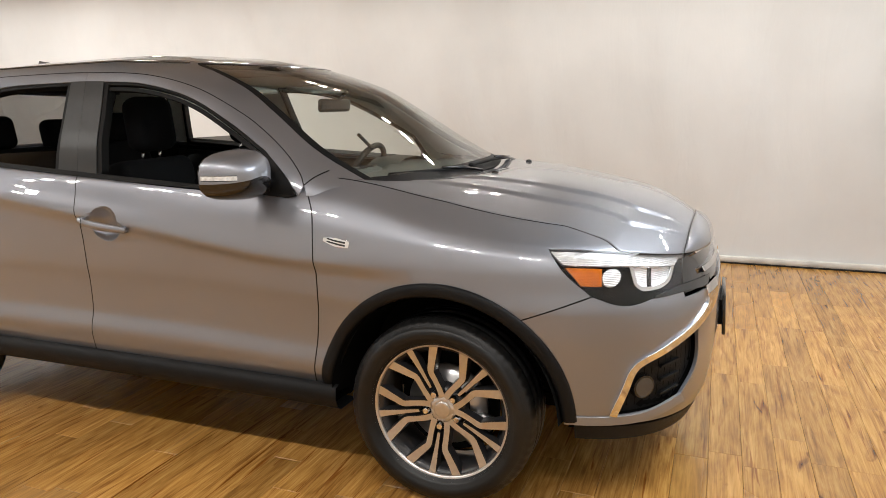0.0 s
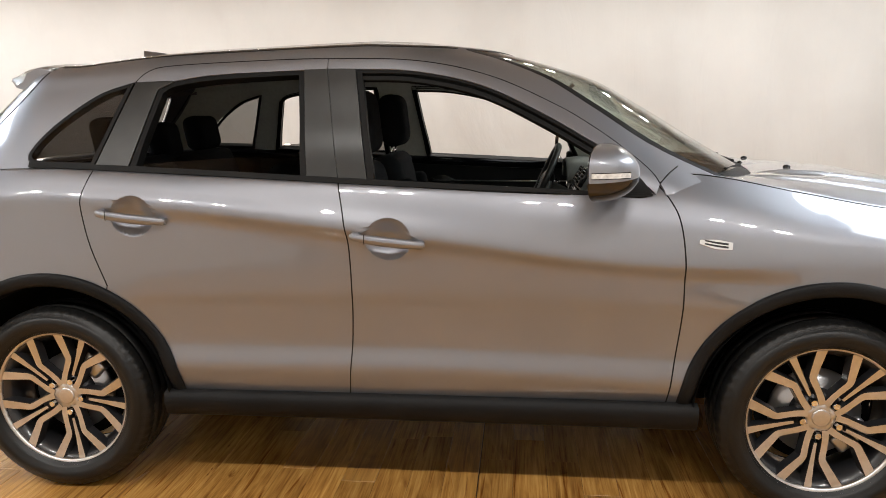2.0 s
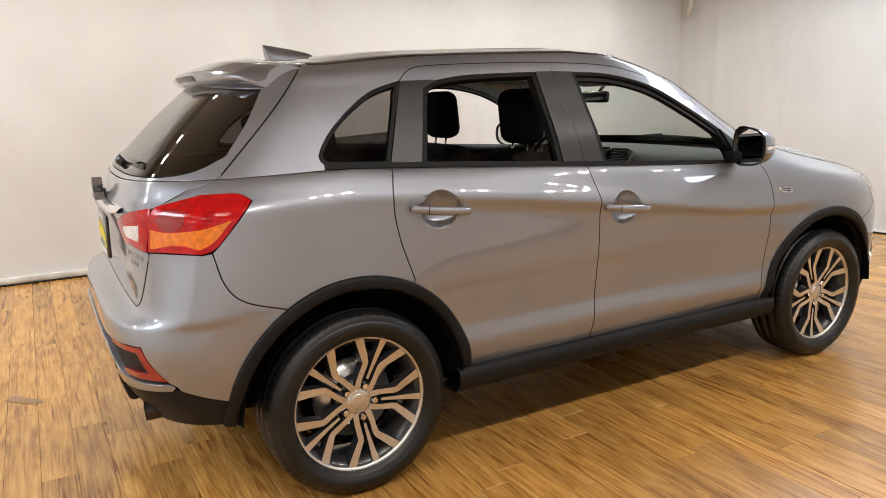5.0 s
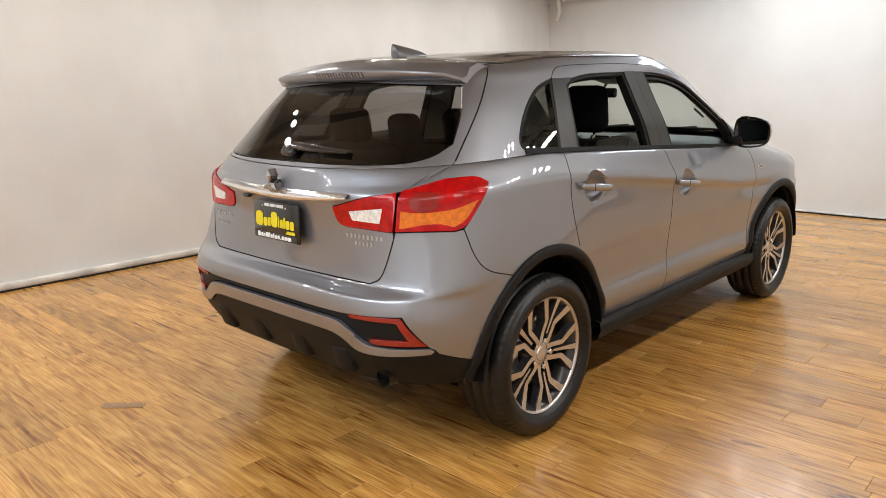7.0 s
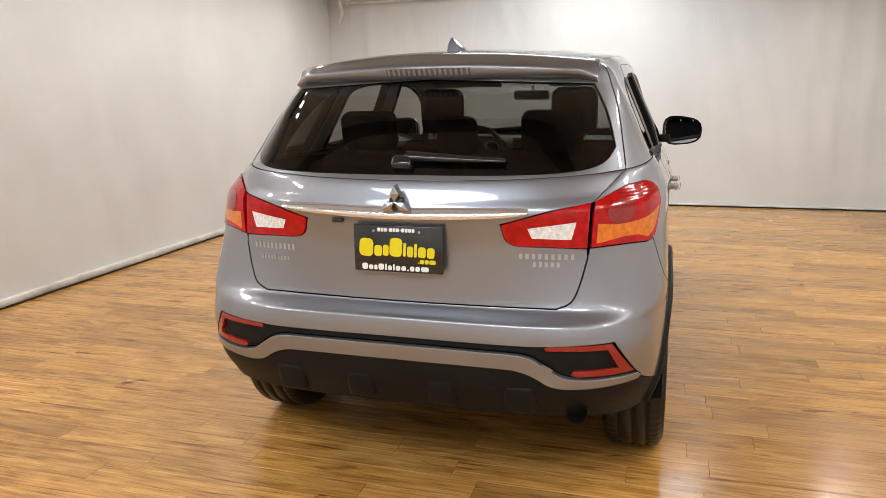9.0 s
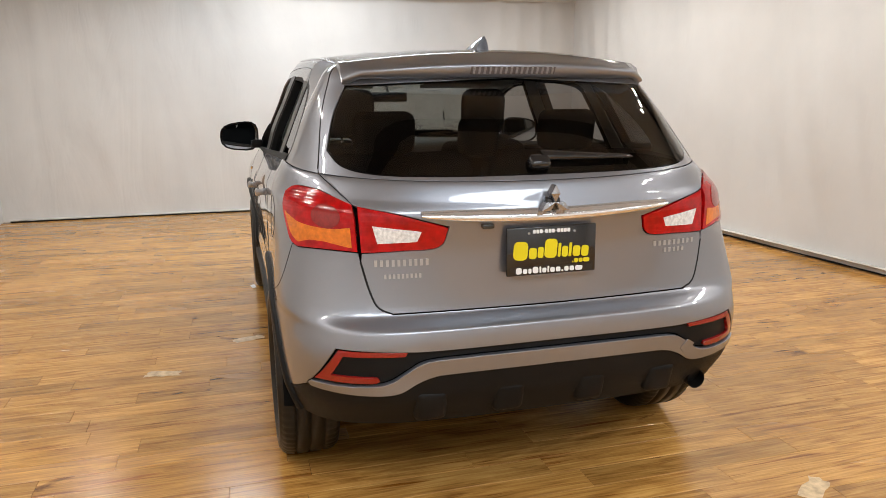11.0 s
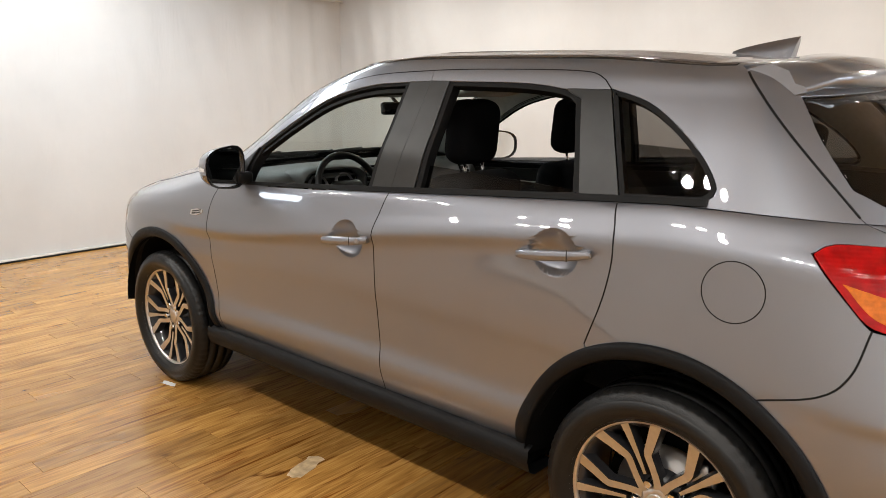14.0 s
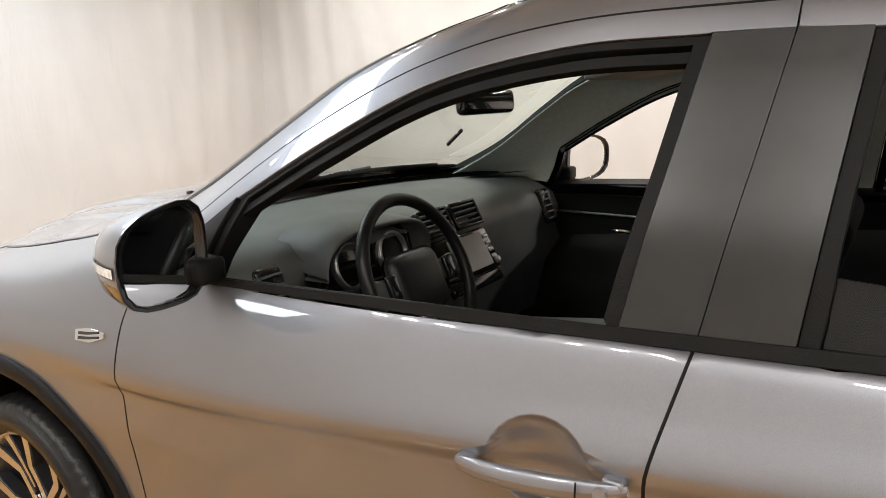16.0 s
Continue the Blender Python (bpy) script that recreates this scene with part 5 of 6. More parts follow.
# side mirrors
for sg in (1, -1):
    mr = new("side_mirror")
    mr.parent = car
    tagged(mr, "grey side mirror with a clear turn lamp")
    P = np.zeros((22, 24, 3))
    for i, t in enumerate(np.linspace(0, 1, 22)):
        x = 0.574 + 0.126 * t
        k = math.sqrt(max(0.0, 1 - t**2.2))
        for j in range(24):
            an = 2 * math.pi * j / 23
            ca, sa = math.cos(an), math.sin(an)
            q = (abs(ca) ** 3.2 + abs(sa) ** 3.2) ** (-1 / 3.2)
            yl = 0.116 * ca * q
            P[i, j] = (x - 0.036 * yl / 0.11 * (1 - t), sg * (0.958 + yl * (0.25 + 0.75 * k) - 0.02 * t), 1.169 + (0.088 - 0.012 * yl / 0.11) * sa * q * (0.1 + 0.9 * k) + 0.0)
    P[..., 1] -= sg * 0.016
    P = np.concatenate([P, np.repeat(P[-1:].mean(1, keepdims=True), 24, 1)], 0)
    order = np.concatenate([P[:, 22:23], P[:, :14]], 1)
    grid_mesh("housing", order, PAINT, mr, "grey painted mirror shell", flip=sg < 0)
    grid_mesh("lower_shell", P[:, 13:23], GLOSS_BLACK, mr, "black underside of the mirror", flip=sg < 0)
    rim = P[0]
    cen0 = rim.mean(0)
    inner = cen0 + (rim - cen0) * 0.90 + np.array([0.004, 0, 0])
    grid_mesh("surround", np.stack([rim + np.array([-0.004, 0, 0]), cen0 + (rim - cen0) * 0.9 + np.array([-0.006, 0, 0]), inner], 0), GLOSS_BLACK, mr, "black surround", flip=sg < 0)
    grid_mesh("rim_edge", np.stack([rim, rim + np.array([-0.004, 0, 0])], 0), GLOSS_BLACK, mr, "", flip=sg < 0)
    link_mesh("mirror_glass", list(inner[:-1]), [tuple(range(23))[::sg]], MIRROR, mr, "flat mirror glass", smooth=False)
    part("stalk", box_bm(0.07, 0.07, 0.05, pose(0.62, sg * 0.835, 1.118), 0.012), BLACK_TRIM, mr, "black stalk", True)
    lp = P[1:17, 0]
    c0 = np.array([0.56, sg * 0.93, 1.172])
    d = (lp - c0)
    d /= np.linalg.norm(d, axis=1)[:, None]
    G = np.stack([lp + d * 0.0025 + np.array([0, 0, z]) for z in (0.0075, -0.0075)], 1)
    grid_mesh("turn_lamp", G, WHITE_LENS, mr, "clear turn lamp strip", flip=sg > 0)
    B = np.stack([lp + d * 0.0015 + np.array([0, 0, 0.0098]), lp + d * 0.0015 - np.array([0, 0, 0.0098])], 1)
    grid_mesh("lamp_surround", B, GLOSS_BLACK, mr, "black lamp edge", flip=sg > 0)

# spoiler, brake light, fin
ys = np.linspace(-0.60, 0.60, 61)
P = []
for y in ys:
    k = abs(y) / 0.60
    xt = -1.69 + 0.075 * k**2.2 + 0.06 * max(0, k - 0.86) / 0.14
    zt = 1.541 - 0.03 * k**2 - 0.02 * max(0, k - 0.9) / 0.1
    th = 0.058 - 0.028 * k**2
    xf = -1.43 + 0.03 * k**2
    zf = float(1.592 - 0.045 * k**2)
    P.append([(xf, y, zf - 0.016), (xf - 0.06, y, zf - 0.002), ((xf + xt) / 2 - 0.03, y, (zf + zt) / 2 + 0.006), (xt + 0.03, y, zt + 0.002), (xt + 0.006, y, zt - 0.006), (xt, y, zt - 0.018),
              (xt + 0.022, y, zt - th + 0.006), (xt + 0.032, y, zt - th), (xt + 0.10, y, zt - th + 0.012), (xt + 0.16, y, zt - th + 0.01)])
P = np.array(P)
grid_mesh("spoiler", P, PAINT, car, "grey metallic roof spoiler", flip=True)
for sg in (1, -1):
    e = P[-1 if sg > 0 else 0]
    link_mesh("spoiler_end", e, [tuple(range(len(e)))[::-sg]], PAINT, car)
bl = new("brake_light")
bl.parent = car
tagged(bl, "clear high brake light in the spoiler")
G = []
for y in np.linspace(-0.162, 0.162, 25):
    k = abs(y) / 0.60
    xt = -1.69 + 0.075 * k**2.2
    G.append([(xt - 0.002, y, 1.522), (xt + 0.014, y, 1.496)])
grid_mesh("lens", np.array(G), mat("smoked_clear_lens", (0.16, 0.14, 0.14), rough=0.12, coat=1.0), bl, "ribbed clear lens", flip=True)
for y in np.linspace(-0.15, 0.15, 16):
    part("lens_rib", box_bm(0.004, 0.008, 0.024, pose(-1.6865 + 0.075 * (abs(y) / 0.6) ** 2.2, y, 1.509, 0, -31, 0)), mat("smoked_rib", (0.30, 0.28, 0.28), rough=0.2) if "smoked_rib" not in MATS else MATS["smoked_rib"], bl)
FP = []
for t in np.linspace(0, 1, 14):
    x = -1.14 - 0.215 * t
    base = 1.608 - 0.02 * t
    h = 0.004 + 0.06 * t**0.8
    wd = 0.034 * math.sin(math.pi * (0.12 + 0.6 * t))
    row = []
    for a in np.linspace(0, math.pi, 13):
        c, s_ = math.cos(a), math.sin(a)
        row.append((x + 0.02 * (1 - s_) * (t > 0.9), wd * math.copysign(abs(c) ** 1.6, c), base - 0.012 + (h + 0.012) * s_ ** 0.9))
    FP.append(row)
FP = np.array(FP)
grid_mesh("antenna_fin", FP, PAINT, car, "grey shark fin antenna", flip=True)
link_mesh("antenna_fin_back", FP[-1], [tuple(range(13))], PAINT, car)

# number plate, chrome bar, emblem, badges, wiper on the tailgate
def on_tail(y, z, out):
    q = LOWER.find("yz", [(abs(y), z)])
    p = LOWER(*q.T)[0] + LOWER.normal(*q.T)[0] * out
    return Vector((p[0], math.copysign(p[1], y) if y else 0.0, p[2]))


plate = new("number_plate")
plate.parent = car
tagged(plate, "black dealer plate with yellow and white print")
tilt = pose(-2.042, 0, 0.926, 0, 1, 0)
part("plate_frame", box_bm(0.012, 0.318, 0.162, tilt, 0.005), GLOSS_BLACK, plate, "black plastic frame", True)


def print_row(name, y0, z0, letters, gap, material, d=0.0078, lean=0):
    """Rounded bars in a row, each (width, height, rise)."""
    y = y0
    for w_, h_, up in letters:
        bm = box_bm(0.0016, w_, h_, tilt @ pose(-d, -(y + w_ / 2), z0 + up + h_ / 2, lean, 0, 0))
        es = [e for e in bm.edges if abs((e.verts[0].co - e.verts[1].co).length - 0.0016) < 2e-4]
        bmesh.ops.bevel(bm, geom=es, offset=min(w_, h_) * 0.32, segments=3, affect="EDGES", profile=0.5)
        part(name, bm, material, plate)
        y += w_ + gap


print_row("printed_bar", -0.070, 0.058, [(0.010, 0.013, 0.0)] * 3 + [(0.004, 0.003, 0.005)] + [(0.010, 0.013, 0.0)] * 3 + [(0.004, 0.003, 0.005)] + [(0.010, 0.013, 0.0)] * 4, 0.0022, WHITE_PRINT)
for y in (-0.084, 0.078):
    part("screw", cylinder_bm(0.004, 0.003, tilt @ pose(-0.0085, -y, 0.060, 0, 90, 0), 12), SATIN, plate)
print_row("printed_mark", -0.137, -0.030, [(0.050, 0.062, 0.002), (0.027, 0.037, 0.004), (0.020, 0.037, 0.006), (0.044, 0.064, 0.004), (0.0095, 0.046, 0.006), (0.021, 0.036, 0.005), (0.0095, 0.046, 0.005), (0.027, 0.036, 0.004), (0.026, 0.036, 0.003)], 0.0042, YELLOW, lean=4)
print_row("printed_mark", 0.072, -0.047, [(0.005, 0.005, 0.0), (0.014, 0.014, 0.0), (0.014, 0.014, 0.0), (0.022, 0.014, 0.0)], 0.0025, YELLOW)
part("plate_band", box_bm(0.0016, 0.298, 0.026, tilt @ pose(-0.0066, 0, -0.064)), GLOSS_BLACK, plate)
print_row("printed_bar", -0.128, -0.0735, [(0.020, 0.021, 0.0), (0.015, 0.016, 0.0), (0.011, 0.016, 0.0), (0.020, 0.021, 0.0), (0.006, 0.021, 0.0), (0.014, 0.016, 0.0), (0.006, 0.021, 0.0), (0.016, 0.016, 0.0), (0.016, 0.016, 0.0), (0.006, 0.005, 0.0), (0.015, 0.016, 0.0), (0.016, 0.016, 0.0), (0.026, 0.016, 0.0)], 0.0042, WHITE_PRINT, d=0.0085)

bar = []
for y in np.linspace(-0.435, 0.435, 41):
    zc = 1.045 + 0.016 * (abs(y) / 0.435) ** 1.6
    hh = 0.020 * (1 - 0.55 * (abs(y) / 0.435) ** 4)
    c = on_tail(y, zc, 0.0)
    bar.append([(c.x + 0.008, y, zc + hh), (c.x - 0.006, y, zc + hh * 0.9), (c.x - 0.016, y, zc), (c.x - 0.023, y, zc - hh * 0.85), (c.x + 0.004, y, zc - hh)])
grid_mesh("tailgate_bar", np.array(bar), mat("polished_bar", (0.86, 0.86, 0.87), rough=0.14, metal=0.85), car, "chrome bar across the tailgate", flip=True)
emb = new("emblem")
emb.parent = car
tagged(emb, "three-lozenge chrome emblem")
for k in range(3):
    a = math.radians(90 + 120 * k)
    r1, hw = 0.056, 0.0158
    d, n_ = Vector((0, math.cos(a), math.sin(a))), Vector((0, -math.sin(a), math.cos(a)))
    c = Vector((-2.060, 0, 1.087))
    vs = [c, c + d * r1 / 2 + n_ * hw, c + d * r1, c + d * r1 / 2 - n_ * hw]
    top = [v + Vector((-0.006, 0, 0)) for v in vs]
    mid = c + d * r1 / 2 + Vector((-0.011, 0, 0))
    link_mesh("lozenge", top + vs + [v + Vector((0.03, 0, 0)) for v in vs] + [mid], [(0, 1, 12), (1, 2, 12), (2, 3, 12), (3, 0, 12)] + [(i, i + 4, (i + 1) % 4 + 4, (i + 1) % 4) for i in range(4)] + [(i + 4, i + 8, (i + 1) % 4 + 8, (i + 1) % 4 + 4) for i in range(4)], EMBLEM, emb, smooth=False)
part("emblem_mount", box_bm(0.03, 0.05, 0.04, pose(-2.035, 0, 1.08), 0.006), GLOSS_BLACK, emb, "", True)


def letter_bars(y0, y1, z, h, n, material, label):
    g = new("badge_lettering")
    g.parent = car
    tagged(g, label)
    for i in range(n):
        y = y0 + (y1 - y0) * (i + 0.5) / n
        c = on_tail(y, z, 0.001)
        q = LOWER.find("yz", [(abs(y), z)])
        nn = LOWER.normal(*q.T)[0]
        ang = math.degrees(math.atan2(nn[1] * math.copysign(1, y), -nn[0]))
        part("bar", box_bm(0.004, abs(y1 - y0) / n * 0.5, h, pose(c.x, c.y, c.z, 0, 0, -ang)), material, g)


letter_bars(0.585, 0.405, 0.905, 0.021, 10, BADGE, "silver brand lettering as plain bars")
letter_bars(0.555, 0.43, 0.862, 0.014, 9, BADGE, "small white dealer lettering as plain bars")
letter_bars(-0.40, -0.585, 0.912, 0.017, 9, BADGE, "silver model lettering as plain bars")
letter_bars(-0.445, -0.54, 0.886, 0.015, 5, BADGE, "silver model lettering as plain bars")
q = UPPER.find("yz", [(0.002, 1.195)])
wx = UPPER(*q.T)[0][0]
wp = new("rear_wiper")
wp.parent = car
tagged(wp, "black rear wiper parked along the glass")
part("wiper_hub", box_bm(0.045, 0.075, 0.05, pose(wx - 0.005, 0.01, 1.205, 0, 40, 0), 0.016, 3), GLOSS_BLACK, wp, "", True)
P = []
for t in np.linspace(0, 1, 14):
    y = -0.0 - 0.345 * t
    zz = 1.225 - 0.012 * t
    qq = UPPER.find("yz", [(max(0.002, abs(y)), zz)])
    xx = UPPER(*qq.T)[0][0] - 0.03 + 0.012 * t
    hh = 0.020 * (1 - 0.65 * t)
    P.append([(xx + 0.015, y, zz + hh), (xx - 0.012, y, zz + hh * 0.4), (xx - 0.01, y, zz - hh * 0.6), (xx + 0.02, y, zz - hh)])
grid_mesh("wiper_arm", np.array(P), GLOSS_BLACK, wp, "", flip=False)
part("camera_pod", box_bm(0.03, 0.04, 0.016, pose(-2.03, 0.22, 1.016), 0.004), GLOSS_BLACK, car, "small black camera pod", True)

# ------------------------------------------------------------------ wheels
def lathe(name, prof, material, parent, label="", seg=96, mod=None):
    """Turns (r, y) points about the wheel's axis."""
    P = np.zeros((seg, len(prof), 3))
    for i in range(seg):
        a = 2 * math.pi * i / seg
        for j, (r, y) in enumerate(prof):
            rr = r + (mod(i, j) if mod else 0)
            P[i, j] = (rr * math.cos(a), y, rr * math.sin(a))
    return grid_mesh(name, P, material, parent, label, closed=True)


wheel = new("wheel")
wheel.parent = car
tagged(wheel, "two-tone alloy wheel with black tyre")
# y runs outwards from the wheel's middle plane; the hub face lies near y 0.065
TY = [(0.225, -0.10), (0.243, -0.112), (0.29, -0.116), (0.325, -0.108), (0.340, -0.092), (0.3445, -0.07), (0.3445, -0.058), (0.337, -0.056), (0.337, -0.048), (0.345, -0.046), (0.345, -0.006), (0.337, -0.004),
      (0.337, 0.004), (0.345, 0.006), (0.345, 0.046), (0.337, 0.048), (0.337, 0.056), (0.3445, 0.058), (0.3445, 0.07), (0.340, 0.090), (0.330, 0.103), (0.315, 0.110), (0.314, 0.113), (0.295, 0.1165), (0.280, 0.115), (0.278, 0.1125), (0.266, 0.109), (0.259, 0.100), (0.250, 0.090)]


def tread(i, j):
    if j in (4, 5, 18, 19):
        return -0.004 if i % 4 == 0 else 0.0
    if j == 20:
        return -0.002 if i % 4 == 0 else 0.0
    return 0.0


lathe("tyre", TY, TYRE, wheel, "black road tyre", 252, tread)
lathe("rim", [(0.235, -0.10), (0.218, -0.07), (0.212, 0.03), (0.236, 0.074), (0.246, 0.078)], WHEEL_DARK, wheel, "dark barrel", 72)
lathe("rim_lip", [(0.241, 0.076), (0.243, 0.0855), (0.249, 0.0875), (0.2555, 0.0895), (0.259, 0.0955), (0.257, 0.098)], MACHINED, wheel, "machined lip", 96)
lathe("brake_disc", [(0.03, 0.005), (0.15, 0.005), (0.15, -0.015)], SATIN, wheel, "steel brake disc", 48)
part("brake_caliper", box_bm(0.07, 0.06, 0.13, pose(-0.135, -0.005, 0.03), 0.012), SATIN, wheel, "grey brake caliper", True)
lathe("wheel_back", [(0.0, -0.03), (0.19, -0.03)], VOID, wheel, "", 32)


def face_y(r):
    return 0.060 + 0.022 * (r / 0.246) ** 2


def spoke(name, path, widths, thick=0.034):
    """A spoke with a machined face and dark flanks, along polar points (r, degrees)."""
    p = np.array([(1.06 * r * math.cos(radians(a)), 1.06 * r * math.sin(radians(a))) for r, a in path])
    p = spline(p, 0.012)
    w = np.interp(np.linspace(0, 1, len(p)), np.linspace(0, 1, len(widths)), widths) * 0.54
    t = np.gradient(p, axis=0)
    t /= np.linalg.norm(t, axis=1)[:, None]
    n = np.stack([-t[:, 1], t[:, 0]], 1)
    verts, faces, mi = [], [], []
    for q, nn, ww in zip(p, n, w):
        r = np.hypot(*q)
        y = face_y(r)
        for k, (s_, dy) in enumerate(((-1.25, -thick), (-1.0, -0.004), (-0.88, 0.0), (0.88, 0.0), (1.0, -0.004), (1.25, -thick))):
            e = q + nn * ww * s_
            verts.append((e[0], y + dy, e[1]))
    m = 6
    for i in range(len(p) - 1):
        for k in range(m - 1):
            faces.append((i * m + k, i * m + k + 1, (i + 1) * m + k + 1, (i + 1) * m + k))
            mi.append(0 if k == 2 else 1)
    faces.append(tuple(range(m))[::-1])
    faces.append(tuple((len(p) - 1) * m + k for k in range(m)))
    mi += [1, 1]
    ob = link_mesh(name, verts, faces, MACHINED, wheel, smooth=False)
    ob.data.materials.append(WHEEL_DARK)
    ob.data.polygons.foreach_set("material_index", mi)
    return ob


for k in range(5):
    lug = 90 - 2 + 72 * k
    mid = lug + 36
    for s_ in (1, -1):
        spoke("spoke", [(0.044, mid + 7 * s_), (0.074, mid + 15 * s_), (0.105, mid + 20.5 * s_), (0.134, mid + 23.6 * s_), (0.146, mid + 22.8 * s_), (0.158, mid + 20.8 * s_), (0.232, mid + 13.2 * s_)], [0.024, 0.021, 0.024, 0.028, 0.034])
    spoke("thin_spoke", [(0.084, lug), (0.15, lug), (0.232, lug)], [0.010, 0.017, 0.027])
    bm = bmesh.new()
    bmesh.ops.create_cone(bm, cap_ends=True, segments=6, radius1=0.0135, radius2=0.011, depth=0.026)
    bmesh.ops.transform(bm, matrix=pose(0.062 * math.cos(radians(lug)), 0.058, 0.062 * math.sin(radians(lug)), -90, 0, 0), verts=bm.verts)
    part("lug_nut", bm, CHROME, wheel, "chrome lug nut")
lathe("hub", [(0.043, 0.056), (0.044, 0.048), (0.078, 0.046), (0.088, 0.0)], WHEEL_DARK, wheel, "alloy hub", 48)
lathe("hub_face", [(0.0, 0.0575), (0.030, 0.0590), (0.054, 0.0592), (0.056, 0.048)], MACHINED, wheel, "machined five-armed hub face", 120,
      lambda i, j: 0.009 * math.cos(5 * (2 * math.pi * i / 120 - radians(124))) if j > 1 else 0.0)
lathe("centre_cap", [(0.0, 0.0630), (0.026, 0.0640), (0.030, 0.0630), (0.031, 0.058)], MACHINED, wheel, "silver centre cap", 32)
wheel.matrix_basis = pose(-AX, 0.7725, HUB_Z, 0, 22, 0)
copy_thing(wheel, pose(AX, 0.7725, HUB_Z, 0, 25, 0))
copy_thing(wheel, pose(-AX, -0.7725, HUB_Z, 0, 46, 180))
copy_thing(wheel, pose(AX, -0.7725, HUB_Z, 0, -46, 180))

# ------------------------------------------------------------------ interior
LINING = mat("grey_pillar_lining", (0.58, 0.60, 0.56), rough=0.8, noise_amt=0.06, noise_scale=60)
panel("side_lining", UPPER, [("uv", [(1.465, 0.1), (1.465, 5)]), ("rail", (5, 1.465, s_at(UPPER, 5, -1.385))), ("xz", HATCH), ("rail", (0.1, S_HU, 1.465))], LINING, car, "grey inner pillar lining", gap=0.004, out=-0.035, depth=0.004,
      holes=[[("xz", [(x_, z_ - 0.022) for x_, z_ in OF_TOP]), *OPEN_F[1:]], [("xz", [(x_, z_ - 0.008) for x_, z_ in OR_TOP]), *OPEN_R[1:]], [("xz", [(-1.157, 1.19), (-1.355, 1.196)]), ("xz", QW), ("xz", [QW[-1], (-1.157, 1.19)])]])
panel("headliner", UPPER, [("rail", (5.05, -1, 2)), ("uv", [(2, 5.05), (2, 7)]), ("rail", (7, 2, -1)), ("uv", [(-1, 7), (-1, 5.05)])], LINER, car, "light grey headliner", join=True, gap=0.0, out=-0.035, depth=0.004)
panel("door_trim", LOWER, [("rail", (7.95, s_at(LOWER, 8, -1.12), s_at(LOWER, 8, 0.80))), ("uv", [(s_at(LOWER, 8, 0.80), 7.95), (s_at(LOWER, 8, 0.80), 1)]), ("rail", (1, s_at(LOWER, 8, 0.80), s_at(LOWER, 8, -0.8))), ("uv", [(s_at(LOWER, 8, -0.8), 1), (s_at(LOWER, 8, -1.12), 5), (s_at(LOWER, 8, -1.12), 7.95)])],
      DOOR_BLACK, car, "black inner door trim", gap=0.0, out=-0.06, depth=0.005)
for sg in (1, -1):
    tube("door_trim_strip", [(0.72, sg * 0.775, 0.985), (0.3, sg * 0.785, 0.985), (-0.15, sg * 0.785, 0.99)], 0.004, SATIN, car, "thin silver door strip")
    tube("inner_handle", [(0.42, sg * 0.765, 0.93), (0.36, sg * 0.755, 0.935), (0.30, sg * 0.765, 0.93)], 0.008, CHROME, car, "chrome inner door handle")


def cushion(sx, sy, sz, m, bevel, material, name, parent, label=""):
    return part(name, box_bm(sx, sy, sz, m, bevel, 4), material, parent, label, True)


for sg in (1, -1):
    st = new("front_seat")
    st.parent = car
    tagged(st, "black cloth front seat with a tall headrest")
    y = 0.37 * sg
    cushion(0.52, 0.50, 0.16, pose(0.02, y, 0.60, 0, -8, 0), 0.05, CLOTH, "seat", st)
    cushion(0.15, 0.48, 0.58, pose(-0.25, y, 0.88, 0, -13, 0), 0.055, CLOTH, "backrest", st)
    for s2 in (1, -1):
        cushion(0.19, 0.08, 0.42, pose(-0.21, y + 0.215 * s2, 0.84, 0, -13, 0), 0.035, CLOTH, "side_bolster", st)
        tube("headrest_post", [(-0.30, y + 0.055 * s2, 1.13), (-0.285, y + 0.055 * s2, 1.22)], 0.006, CHROME, st, "chrome post")
    cushion(0.125, 0.245, 0.25, pose(-0.285, y, 1.325, 0, -6, 0), 0.055, CLOTH, "headrest", st)
rs = new("rear_seat")
rs.parent = car
tagged(rs, "black cloth rear bench with folding backs")
cushion(0.50, 1.26, 0.16, pose(-0.90, 0, 0.62, 0, -6, 0), 0.05, CLOTH, "seat", rs)
for y, wd in ((0.33, 0.60), (-0.33, 0.60)):
    cushion(0.15, wd, 0.60, pose(-1.20, y, 0.90, 0, -20, 0), 0.05, CLOTH, "backrest", rs)
for y, wd, zt in ((0.40, 0.25, 1.275), (-0.40, 0.25, 1.275), (0.0, 0.17, 1.25)):
    cushion(0.10, wd, 0.17, pose(-1.29, y, zt, 0, -10, 0), 0.04, CLOTH, "headrest", rs)
    for s2 in (1, -1):
        tube("headrest_post", [(-1.30, y + 0.045 * s2, 1.14), (-1.29, y + 0.045 * s2, 1.21)], 0.006, CHROME, rs, "chrome post")
part("cargo_floor", box_bm(0.62, 1.1, 0.04, pose(-1.66, 0, 0.74)), CLOTH, car, "black cargo floor")

